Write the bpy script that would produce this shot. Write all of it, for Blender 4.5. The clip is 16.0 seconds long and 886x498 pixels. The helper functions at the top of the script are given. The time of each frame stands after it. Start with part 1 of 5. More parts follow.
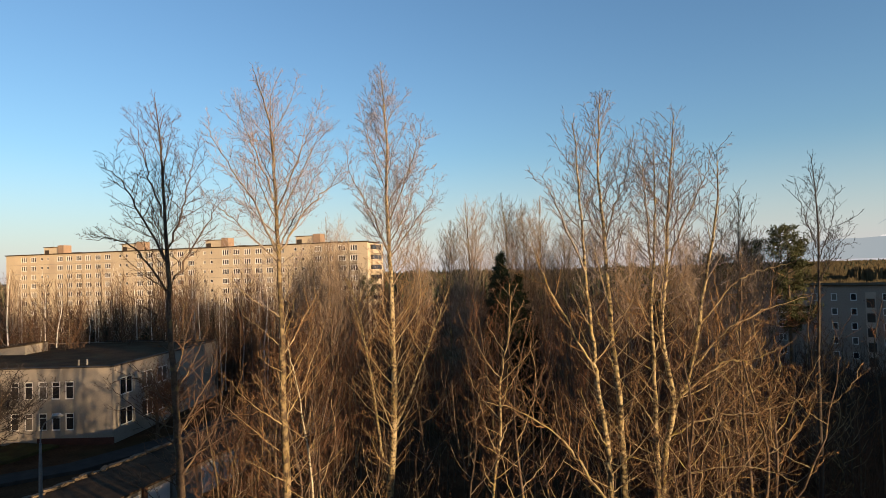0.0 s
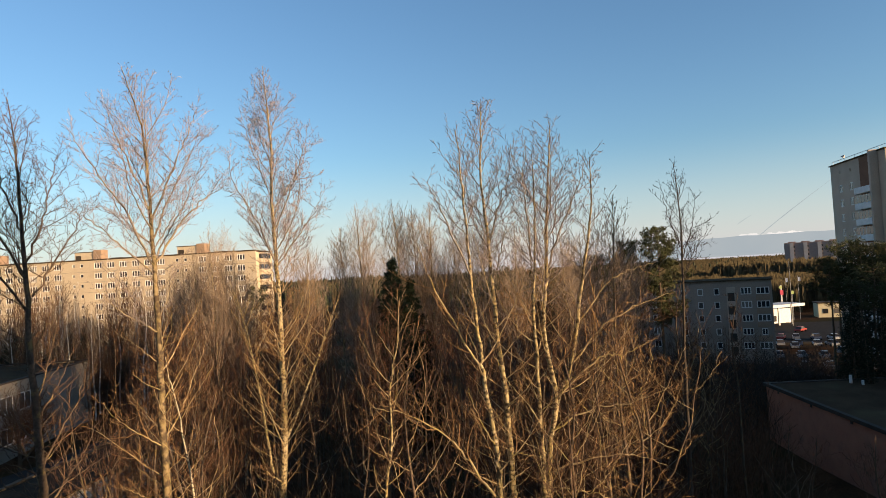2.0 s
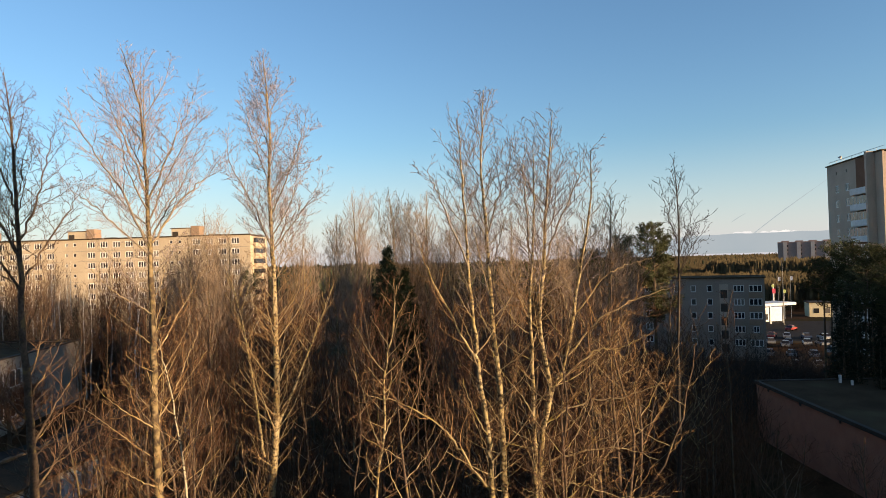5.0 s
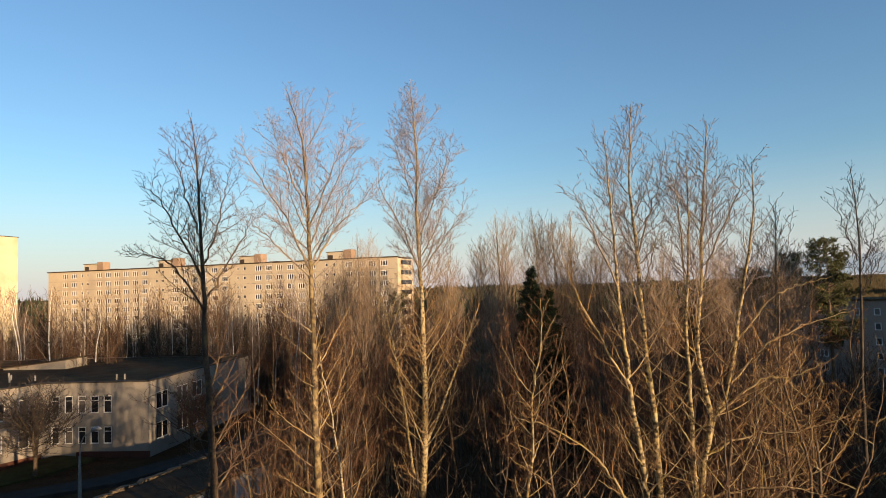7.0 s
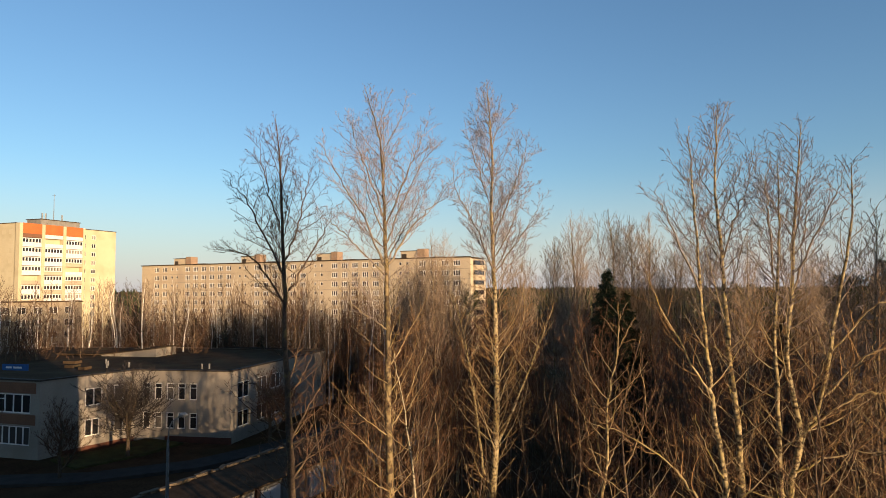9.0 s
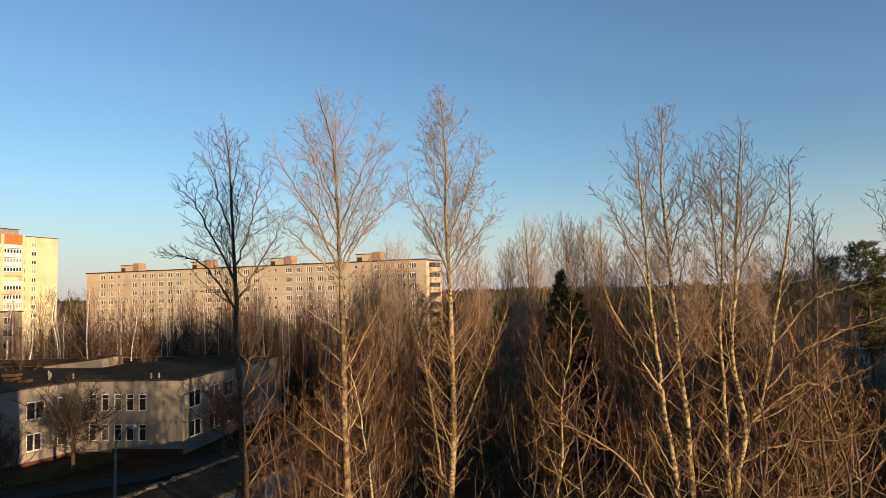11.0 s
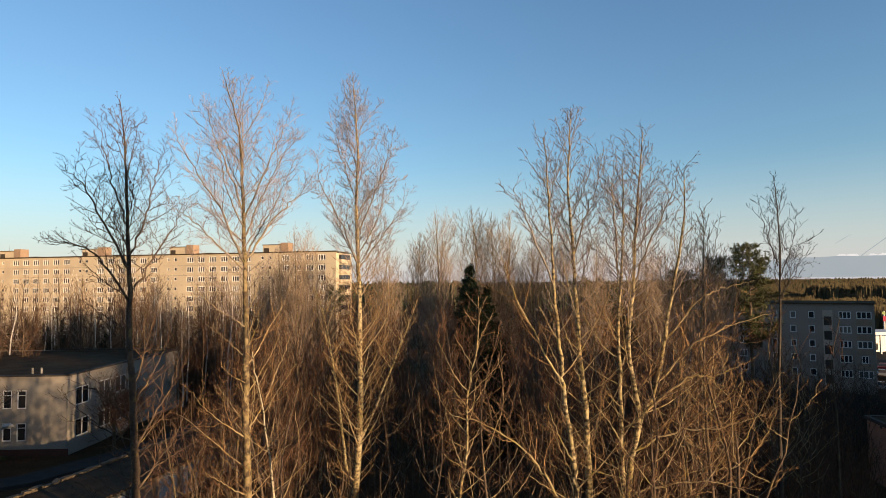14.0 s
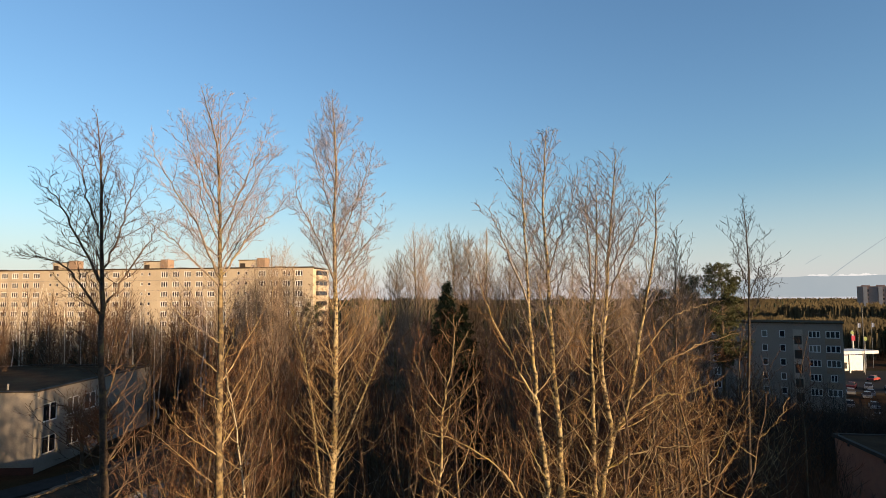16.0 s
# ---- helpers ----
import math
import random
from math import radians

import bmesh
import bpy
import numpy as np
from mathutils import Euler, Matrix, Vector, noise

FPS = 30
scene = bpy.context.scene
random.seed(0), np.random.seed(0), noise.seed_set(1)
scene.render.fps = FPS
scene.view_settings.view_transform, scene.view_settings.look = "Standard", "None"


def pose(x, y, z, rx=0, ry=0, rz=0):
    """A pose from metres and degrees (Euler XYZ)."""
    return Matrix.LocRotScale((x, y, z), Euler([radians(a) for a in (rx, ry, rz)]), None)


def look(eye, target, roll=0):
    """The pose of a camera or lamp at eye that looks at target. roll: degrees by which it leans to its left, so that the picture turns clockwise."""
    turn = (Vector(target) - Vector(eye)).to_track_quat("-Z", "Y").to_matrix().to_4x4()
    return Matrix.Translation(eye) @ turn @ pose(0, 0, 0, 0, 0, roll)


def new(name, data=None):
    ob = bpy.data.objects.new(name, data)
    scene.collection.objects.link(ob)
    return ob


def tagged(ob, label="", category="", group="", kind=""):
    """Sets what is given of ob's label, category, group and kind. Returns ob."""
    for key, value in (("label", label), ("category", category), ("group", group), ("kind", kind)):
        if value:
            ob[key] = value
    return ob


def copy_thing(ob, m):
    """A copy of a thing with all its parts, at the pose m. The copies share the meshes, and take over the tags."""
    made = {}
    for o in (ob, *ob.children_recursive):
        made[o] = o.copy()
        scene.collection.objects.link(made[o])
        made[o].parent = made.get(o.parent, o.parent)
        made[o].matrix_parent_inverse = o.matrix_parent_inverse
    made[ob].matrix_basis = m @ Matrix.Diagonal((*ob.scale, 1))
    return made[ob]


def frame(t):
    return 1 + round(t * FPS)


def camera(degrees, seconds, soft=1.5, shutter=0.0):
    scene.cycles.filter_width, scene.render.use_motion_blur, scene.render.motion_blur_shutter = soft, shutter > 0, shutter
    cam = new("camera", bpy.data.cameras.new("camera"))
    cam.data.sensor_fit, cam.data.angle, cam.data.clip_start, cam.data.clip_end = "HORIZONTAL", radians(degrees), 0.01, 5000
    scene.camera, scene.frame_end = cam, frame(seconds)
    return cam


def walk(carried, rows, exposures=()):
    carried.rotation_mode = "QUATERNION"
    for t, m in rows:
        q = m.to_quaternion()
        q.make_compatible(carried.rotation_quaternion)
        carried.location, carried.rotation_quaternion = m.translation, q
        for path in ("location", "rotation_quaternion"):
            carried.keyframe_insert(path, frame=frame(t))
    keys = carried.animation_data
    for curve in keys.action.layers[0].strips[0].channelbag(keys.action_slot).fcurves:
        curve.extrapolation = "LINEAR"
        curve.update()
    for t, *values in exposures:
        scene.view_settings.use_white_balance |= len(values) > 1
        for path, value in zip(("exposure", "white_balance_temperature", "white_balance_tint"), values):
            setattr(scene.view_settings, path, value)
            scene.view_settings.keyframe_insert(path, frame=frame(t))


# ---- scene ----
# ---------------------------------------------------------------- camera
EYE = 18.0


def gaze(x, y, z, yaw, pitch, roll):
    a, b = radians(yaw), radians(pitch)
    eye = Vector((x, y, z))
    return look(eye, eye + Vector((-math.sin(a) * math.cos(b), math.cos(a) * math.cos(b), math.sin(b))), roll)


cam = camera(69.34, 16.0, soft=0.4)
walk(cam, [
    (0.0, gaze(-0.03, 0.01, 18.00, 3.68, 1.89, -1.64)),
    (0.5, gaze(0.01, 0.01, 18.00, 1.29, 2.00, -1.54)),
    (1.0, gaze(0.05, -0.01, 18.00, -0.15, 1.50, -1.38)),
    (1.5, gaze(0.19, -0.10, 17.97, -4.57, 1.22, -1.01)),
    (2.0, gaze(0.24, -0.09, 17.97, -5.84, 2.05, -3.21)),
    (2.5, gaze(0.23, -0.09, 17.96, -5.37, 0.23, -2.80)),
    (3.0, gaze(0.26, 0.02, 17.97, -5.54, 1.41, -2.66)),
    (3.5, gaze(0.21, -0.04, 17.97, -5.66, 2.07, -2.11)),
    (5.8, gaze(0.10, 0.04, 17.99, -6.36, 0.69, -1.58)),
    (6.0, gaze(0.11, 0.02, 17.97, -4.73, 1.03, -1.33)),
    (6.5, gaze(-0.01, 0.00, 18.00, -0.38, 2.15, -1.23)),
    (7.0, gaze(-0.06, -0.03, 18.01, 6.30, 3.31, -1.82)),
    (7.5, gaze(-0.20, 0.16, 18.03, 8.92, 4.48, -1.48)),
    (8.0, gaze(-0.12, -0.04, 18.00, 12.20, 3.93, -1.24)),
    (8.2, gaze(-0.15, -0.05, 17.98, 13.19, 3.46, -0.30)),
    (10.3, gaze(-0.17, 0.21, 18.04, 10.78, 3.59, -1.31)),
    (10.5, gaze(-0.21, 0.25, 18.03, 10.31, 3.21, -1.52)),
    (11.0, gaze(-0.08, -0.01, 17.99, 8.85, 3.62, -1.49)),
    (11.5, gaze(-0.08, -0.04, 17.98, 8.19, 3.33, -0.71)),
    (12.0, gaze(-0.09, 0.06, 18.01, 5.42, 2.43, -1.89)),
    (12.5, gaze(-0.06, -0.04, 17.99, 3.42, 0.73, -1.35)),
    (13.0, gaze(-0.03, -0.04, 18.00, 2.94, 1.39, -1.07)),
    (13.5, gaze(-0.02, -0.04, 18.01, 1.47, 1.45, -0.76)),
    (14.0, gaze(-0.06, 0.14, 18.01, 0.90, 2.88, -0.66)),
    (14.5, gaze(-0.02, -0.06, 18.01, -0.61, 2.56, -0.28)),
    (15.0, gaze(0.00, -0.07, 18.03, -1.49, 3.02, -0.39)),
    (15.5, gaze(0.01, -0.10, 18.02, -0.09, 5.11, -0.47)),
    (16.0, gaze(0.02, -0.12, 18.04, -1.06, 4.37, -0.23)),
], exposures=[(0.0, 1.05, 6700, 13), (1.5, 1.12, 6700, 13), (2.5, 1.24, 6700, 13), (3.7, 1.27, 6700, 13), (6.4, 1.25, 6700, 13), (7.0, 1.10, 6700, 13), (8.0, 0.98, 6700, 13), (10.5, 0.95, 6700, 13), (12.5, 1.06, 6700, 13), (14.0, 1.10, 6700, 13), (15.0, 1.15, 6700, 13), (16.0, 1.15, 6700, 13)])

# ---------------------------------------------------------------- light
SUN_AZ, SUN_EL = 128.0, 5.5
world = bpy.data.worlds.new("evening_sky")
scene.world = world
world.use_nodes = True
wn = world.node_tree
sky = wn.nodes.new("ShaderNodeTexSky")
sky.sky_type = "NISHITA"
sky.sun_disc = False
sky.sun_elevation = radians(SUN_EL)
sky.sun_rotation = radians(SUN_AZ)
sky.altitude = 100
sky.air_density = 1.0
sky.dust_density = 0.5
sky.ozone_density = 3.0
# pale rosy evening haze low down, the same all the way round
coord, split, low, haze = wn.nodes.new("ShaderNodeTexCoord"), wn.nodes.new("ShaderNodeSeparateXYZ"), wn.nodes.new("ShaderNodeMapRange"), wn.nodes.new("ShaderNodeMix")
wn.links.new(coord.outputs["Generated"], split.inputs[0])
wn.links.new(split.outputs["Z"], low.inputs["Value"])
low.interpolation_type = "SMOOTHSTEP"
low.inputs["From Min"].default_value, low.inputs["From Max"].default_value = -0.03, 0.19
low.inputs["To Min"].default_value, low.inputs["To Max"].default_value = 0.72, 0.0
haze.data_type = "RGBA"
haze.inputs[7].default_value = (2.36, 2.46, 2.86, 1)
wn.links.new(low.outputs["Result"], haze.inputs[0])
wn.links.new(sky.outputs[0], haze.inputs[6])
wn.links.new(haze.outputs[2], wn.nodes["Background"].inputs[0])
wn.nodes["Background"].inputs[1].default_value = 0.135
lamp = bpy.data.lights.new("sun", "SUN")
lamp.energy, lamp.angle, lamp.color = 5.0, radians(0.5), (1.0, 0.73, 0.44)
sun = new("sun", lamp)
sa, se = radians(SUN_AZ), radians(SUN_EL)
sun.matrix_world = look(Vector((math.sin(sa) * math.cos(se), math.cos(sa) * math.cos(se), math.sin(se))) * 400, (0, 0, 0))


# ---------------------------------------------------------------- materials
def material(name, base, second=None, rough=0.85, scale=4.0, fine=40.0, bump=0.3, spread=0.5, island=0.0, per_object=0.0, metal=0.0, stain=None, stain_scale=0.4, stain_cover=0.5, stain_edge=0.18, stain_flat=1.0, gloss=None):
    """Two tones mixed by a coarse and a fine noise, with relief; stain is a third tone in patches."""
    m = bpy.data.materials.new(name)
    m.use_nodes = True
    n, l = m.node_tree.nodes, m.node_tree.links
    p = n["Principled BSDF"]
    p.inputs["Roughness"].default_value = rough
    p.inputs["Metallic"].default_value = metal
    p.inputs["Specular IOR Level"].default_value = gloss if gloss is not None else 0.3 if rough < 0.8 else 0.12
    co = n.new("ShaderNodeTexCoord")
    coarse, grain = n.new("ShaderNodeTexNoise"), n.new("ShaderNodeTexNoise")
    coarse.inputs["Scale"].default_value, coarse.inputs["Detail"].default_value = scale, 5
    grain.inputs["Scale"].default_value, grain.inputs["Detail"].default_value = fine, 3
    l.new(co.outputs["Object"], coarse.inputs["Vector"])
    l.new(co.outputs["Object"], grain.inputs["Vector"])
    add = n.new("ShaderNodeMath")
    add.operation = "ADD"
    l.new(coarse.outputs["Fac"], add.inputs[0])
    l.new(grain.outputs["Fac"], add.inputs[1])
    ramp = n.new("ShaderNodeMapRange")
    ramp.inputs["From Min"].default_value, ramp.inputs["From Max"].default_value = 1 - spread / 2, 1 + spread / 2
    l.new(add.outputs[0], ramp.inputs["Value"])
    mix = n.new("ShaderNodeMix")
    mix.data_type = "RGBA"
    mix.inputs[6].default_value = (*base, 1)
    mix.inputs[7].default_value = (*(second or [c * 0.7 for c in base]), 1)
    l.new(ramp.outputs["Result"], mix.inputs[0])
    out = mix.outputs[2]
    if stain:
        blot = n.new("ShaderNodeTexNoise")
        blot.inputs["Scale"].default_value, blot.inputs["Detail"].default_value = stain_scale, 6
        flat = n.new("ShaderNodeMapping")
        flat.inputs["Scale"].default_value = (1, 1, stain_flat)
        l.new(co.outputs["Object"], flat.inputs["Vector"])
        l.new(flat.outputs["Vector"], blot.inputs["Vector"])
        edge = n.new("ShaderNodeMapRange")
        edge.inputs["From Min"].default_value, edge.inputs["From Max"].default_value = 1 - stain_cover - stain_edge / 3, 1 - stain_cover + stain_edge * 2 / 3
        l.new(blot.outputs["Fac"], edge.inputs["Value"])
        over = n.new("ShaderNodeMix")
        over.data_type = "RGBA"
        l.new(edge.outputs["Result"], over.inputs[0])
        l.new(out, over.inputs[6])
        over.inputs[7].default_value = (*stain, 1)
        out = over.outputs[2]
    if island or per_object:
        source = n.new("ShaderNodeNewGeometry") if island else n.new("ShaderNodeObjectInfo")
        rnd = source.outputs["Random Per Island" if island else "Random"]
        span = n.new("ShaderNodeMapRange")
        amount = island or per_object
        span.inputs["To Min"].default_value, span.inputs["To Max"].default_value = 1 - amount, 1 + amount
        l.new(rnd, span.inputs["Value"])
        hsv = n.new("ShaderNodeHueSaturation")
        l.new(span.outputs["Result"], hsv.inputs["Value"])
        l.new(out, hsv.inputs["Color"])
        out = hsv.outputs["Color"]
    l.new(out, p.inputs["Base Color"])
    if bump:
        b = n.new("ShaderNodeBump")
        b.inputs["Strength"].default_value, b.inputs["Distance"].default_value = bump, 0.03
        l.new(grain.outputs["Fac"], b.inputs["Height"])
        l.new(b.outputs["Normal"], p.inputs["Normal"])
    return m


def glass_material(name, dark, light, share):
    """Window panes: glossy, with a pale curtain behind some of them."""
    m = material(name, dark, dark, rough=0.12, bump=0, per_object=0.0)
    n, l = m.node_tree.nodes, m.node_tree.links
    p = n["Principled BSDF"]
    info = n.new("ShaderNodeObjectInfo")
    step = n.new("ShaderNodeMapRange")
    step.inputs["From Min"].default_value, step.inputs["From Max"].default_value = 1 - share, 1.0
    l.new(info.outputs["Random"], step.inputs["Value"])
    mix = n.new("ShaderNodeMix")
    mix.data_type = "RGBA"
    mix.inputs[6].default_value, mix.inputs[7].default_value = (*dark, 1), (*light, 1)
    l.new(step.outputs["Result"], mix.inputs[0])
    l.new(mix.outputs[2], p.inputs["Base Color"])
    p.inputs["Specular IOR Level"].default_value = 0.5
    return m


def glow_material(name, low, high, scale):
    """Far cloud and vapour, too distant to shift: soft emitted tone."""
    m = bpy.data.materials.new(name)
    m.use_nodes = True
    n, l = m.node_tree.nodes, m.node_tree.links
    n.remove(n["Principled BSDF"])
    e = n.new("ShaderNodeEmission")
    co, noi, mix = n.new("ShaderNodeTexCoord"), n.new("ShaderNodeTexNoise"), n.new("ShaderNodeMix")
    noi.inputs["Scale"].default_value, noi.inputs["Detail"].default_value = scale, 5
    mix.data_type = "RGBA"
    mix.inputs[6].default_value, mix.inputs[7].default_value = (*low, 1), (*high, 1)
    l.new(co.outputs["Object"], noi.inputs["Vector"])
    l.new(noi.outputs["Fac"], mix.inputs[0])
    l.new(mix.outputs[2], e.inputs["Color"])
    l.new(e.outputs[0], n["Material Output"].inputs["Surface"])
    return m


LITTER = material("leaf_litter", (0.080, 0.042, 0.021), (0.036, 0.020, 0.011), rough=0.95, scale=0.35, fine=6, spread=0.5, bump=0.6, stain=(0.034, 0.032, 0.014), stain_scale=0.05, stain_cover=0.45, gloss=0.02)
GRASS = material("rough_winter_grass", (0.075, 0.068, 0.024), (0.040, 0.036, 0.015), rough=0.95, scale=0.7, fine=12, bump=0.6, stain=(0.05, 0.032, 0.017), stain_scale=0.3, stain_cover=0.45, gloss=0.02)
ASPHALT = material("worn_asphalt", (0.056, 0.050, 0.044), (0.038, 0.034, 0.030), rough=0.95, scale=0.8, fine=30, bump=0.25, gloss=0.02)
KERB = material("mossy_coping_concrete", (0.15, 0.115, 0.078), (0.06, 0.046, 0.03), scale=1.5, fine=25)
ASPEN = material("aspen_bark", (0.37, 0.295, 0.18), (0.27, 0.198, 0.075), scale=0.9, fine=7, bump=0.8, spread=0.45, stain=(0.085, 0.062, 0.038), stain_scale=5.5, stain_cover=0.50, stain_edge=0.14, stain_flat=1.3)
# darker and browner than aspen_bark, for the broad-crowned tree
DARKER_ASPEN = material("darker_aspen_bark", (0.235, 0.175, 0.10), (0.165, 0.12, 0.05), scale=0.9, fine=7, bump=0.8, spread=0.45, stain=(0.07, 0.05, 0.032), stain_scale=3.5, stain_cover=0.52, stain_edge=0.16, stain_flat=1.0)
DARK_BARK = material("dark_bark", (0.110, 0.078, 0.052), (0.06, 0.043, 0.030), scale=2.0, fine=14, bump=0.7, stain=(0.15, 0.115, 0.05), stain_scale=1.2, stain_cover=0.42)
MID_BARK = material("brown_bark", (0.125, 0.088, 0.062), (0.062, 0.044, 0.032), scale=2.0, fine=9, bump=0.9, spread=0.4, stain=(0.19, 0.135, 0.06), stain_scale=2.2, stain_cover=0.42, stain_edge=0.1)
TWIG_BROWN = material("brown_twigs", (0.120, 0.071, 0.042), (0.070, 0.041, 0.025), scale=1.0, fine=8, bump=0, island=0.35)
YOUNG_BIRCH = material("cream_birch_bark", (0.46, 0.39, 0.28), (0.33, 0.27, 0.18), scale=2.0, fine=9, bump=0.4, stain=(0.05, 0.042, 0.034), stain_scale=4.5, stain_cover=0.45, stain_edge=0.08, stain_flat=2.0)
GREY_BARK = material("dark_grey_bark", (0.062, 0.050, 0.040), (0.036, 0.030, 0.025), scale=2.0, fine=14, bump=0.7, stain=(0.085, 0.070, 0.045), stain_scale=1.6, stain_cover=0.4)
BIRCH = material("birch_bark", (0.78, 0.73, 0.64), (0.62, 0.57, 0.49), scale=2.0, fine=9, bump=0.4, stain=(0.045, 0.040, 0.036), stain_scale=2.6, stain_cover=0.40, stain_edge=0.05, stain_flat=3.0)
LIMB = material("limb_bark", (0.40, 0.30, 0.17), (0.24, 0.175, 0.10), scale=2.0, fine=14, bump=0.5, stain=(0.28, 0.21, 0.06), stain_scale=1.6, stain_cover=0.42)
GREYLIMB = material("grey_limb_bark", (0.27, 0.21, 0.145), (0.14, 0.105, 0.075), scale=2.0, fine=14, bump=0.5, stain=(0.24, 0.18, 0.06), stain_scale=1.6, stain_cover=0.36)
TWIG = material("bare_twigs", (0.30, 0.24, 0.215), (0.185, 0.145, 0.13), scale=1.0, fine=8, bump=0, island=0.35)
TWIG_GOLD = material("golden_brown_twigs", (0.25, 0.150, 0.068), (0.145, 0.084, 0.040), scale=1.0, fine=8, bump=0, island=0.35)
TWIG_RED = material("reddish_twigs", (0.118, 0.058, 0.031), (0.06, 0.03, 0.017), scale=1.0, fine=8, bump=0, island=0.45)
TWIG_PALE = material("pale_twigs", (0.26, 0.19, 0.135), (0.165, 0.12, 0.085), scale=1.0, fine=8, bump=0, island=0.35)
# also stands in for shade on the lone tree and the right-hand shrubs
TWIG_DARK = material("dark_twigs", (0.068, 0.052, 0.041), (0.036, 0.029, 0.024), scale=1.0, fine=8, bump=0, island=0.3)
NEEDLE = material("pine_needles", (0.070, 0.072, 0.030), (0.038, 0.042, 0.019), scale=1.2, fine=10, bump=0, island=0.4)
SPRUCE = material("spruce_needles", (0.022, 0.032, 0.018), (0.012, 0.018, 0.010), scale=1.2, fine=10, bump=0.2, island=0.4)
FARWOOD = material("far_bare_woods", (0.086, 0.066, 0.033), (0.054, 0.042, 0.023), scale=0.02, fine=0.4, bump=0, island=0.35)
FARPINE = material("far_pine_woods", (0.040, 0.046, 0.022), (0.022, 0.026, 0.015), scale=0.02, fine=0.4, bump=0, island=0.4)
PANEL = material("pinkish_panel_wall", (0.47, 0.385, 0.275), (0.40, 0.325, 0.23), scale=0.15, fine=3, bump=0.15, stain=(0.33, 0.265, 0.20), stain_scale=0.12, stain_cover=0.4)
WHITEWALL = material("dull_white_plaster", (0.30, 0.262, 0.215), (0.24, 0.208, 0.172), scale=0.3, fine=6, bump=0.2, stain=(0.24, 0.205, 0.165), stain_scale=0.35, stain_cover=0.44)
YELLOW = material("yellow_brick", (0.52, 0.45, 0.30), (0.46, 0.39, 0.255), scale=0.2, fine=6, bump=0.2, stain=(0.40, 0.33, 0.21), stain_scale=0.15, stain_cover=0.42)
ORANGE = material("orange_panel", (0.46, 0.14, 0.045), (0.36, 0.10, 0.035), scale=0.3, fine=6, bump=0.1)
GREY_BRICK = material("grey_silicate_brick", (0.47, 0.365, 0.28), (0.37, 0.285, 0.22), scale=0.25, fine=8, bump=0.2)
RUST_PANEL = material("rust_brown_panel", (0.20, 0.10, 0.06), (0.15, 0.075, 0.045), scale=0.4, fine=6, bump=0.1)
DULL_PANEL = material("dull_brown_panel", (0.34, 0.275, 0.19), (0.27, 0.215, 0.15), scale=0.4, fine=6, bump=0.1)
FLAG = material("faded_flag_cloth", (0.10, 0.14, 0.24), (0.34, 0.34, 0.36), scale=0.6, fine=3, bump=0)
BLUE = material("blue_sign_paint", (0.03, 0.10, 0.26), (0.025, 0.08, 0.21), scale=1, fine=9, bump=0.05)
GREY_PANEL = material("grey_panel_wall", (0.295, 0.232, 0.185), (0.235, 0.182, 0.147), scale=0.2, fine=4, bump=0.15, stain=(0.21, 0.165, 0.13), stain_scale=0.15, stain_cover=0.42)
WHITE_TRIM = material("white_paint", (0.666, 0.648, 0.621), (0.558, 0.540, 0.513), scale=1.2, fine=12, bump=0.05)
FRAME = material("window_frame_paint", (0.74, 0.71, 0.66), (0.60, 0.57, 0.52), rough=0.55, scale=2, fine=14, bump=0.05)
GLASS = glass_material("window_glass", (0.022, 0.022, 0.026), (0.30, 0.27, 0.23), 0.30)
DARKGLASS = glass_material("dim_window_glass", (0.022, 0.021, 0.022), (0.17, 0.145, 0.12), 0.45)
BITUMEN = material("roofing_felt", (0.082, 0.054, 0.032), (0.045, 0.030, 0.018), rough=0.95, scale=0.5, fine=9, bump=0.3, stain=(0.088, 0.068, 0.038), stain_scale=0.25, stain_cover=0.42, gloss=0.02)
SHEDFELT = material("old_roofing_felt", (0.072, 0.050, 0.032), (0.034, 0.024, 0.016), scale=0.9, fine=9, bump=0.3, gloss=0.02)
TIN = material("dull_flashing", (0.060, 0.048, 0.038), (0.04, 0.032, 0.026), rough=0.7, scale=1.5, fine=14, bump=0.05, gloss=0.1)
HUTBRICK = material("brown_hut_brick", (0.30, 0.205, 0.14), (0.23, 0.155, 0.105), scale=0.4, fine=8, bump=0.2)
REDBRICK = material("red_brown_brick", (0.40, 0.18, 0.115), (0.30, 0.135, 0.088), scale=0.8, fine=10, bump=0.3, stain=(0.18, 0.11, 0.08), stain_scale=0.5, stain_cover=0.35)
PLINTH = material("red_plinth_paint", (0.11, 0.042, 0.028), (0.075, 0.032, 0.022), scale=0.8, fine=9, bump=0.2)
STEEL = material("grey_painted_steel", (0.24, 0.245, 0.25), (0.17, 0.175, 0.18), rough=0.5, scale=2, fine=18, bump=0.05, metal=0.4)
CONCRETE = material("weathered_concrete", (0.247, 0.232, 0.210), (0.173, 0.161, 0.143), scale=0.8, fine=10, bump=0.3, stain=(0.128, 0.120, 0.105), stain_scale=0.7, stain_cover=0.4)
FARPANEL = material("far_tower_brown_panel", (0.34, 0.24, 0.205), (0.28, 0.195, 0.165), scale=0.05, fine=1, bump=0)
FARWHITE = material("far_tower_pale_panel", (0.40, 0.37, 0.35), (0.34, 0.31, 0.30), scale=0.05, fine=1, bump=0)
RUBBER = material("tyre_rubber", (0.02, 0.02, 0.021), (0.014, 0.014, 0.015), scale=4, fine=30, bump=0.1)


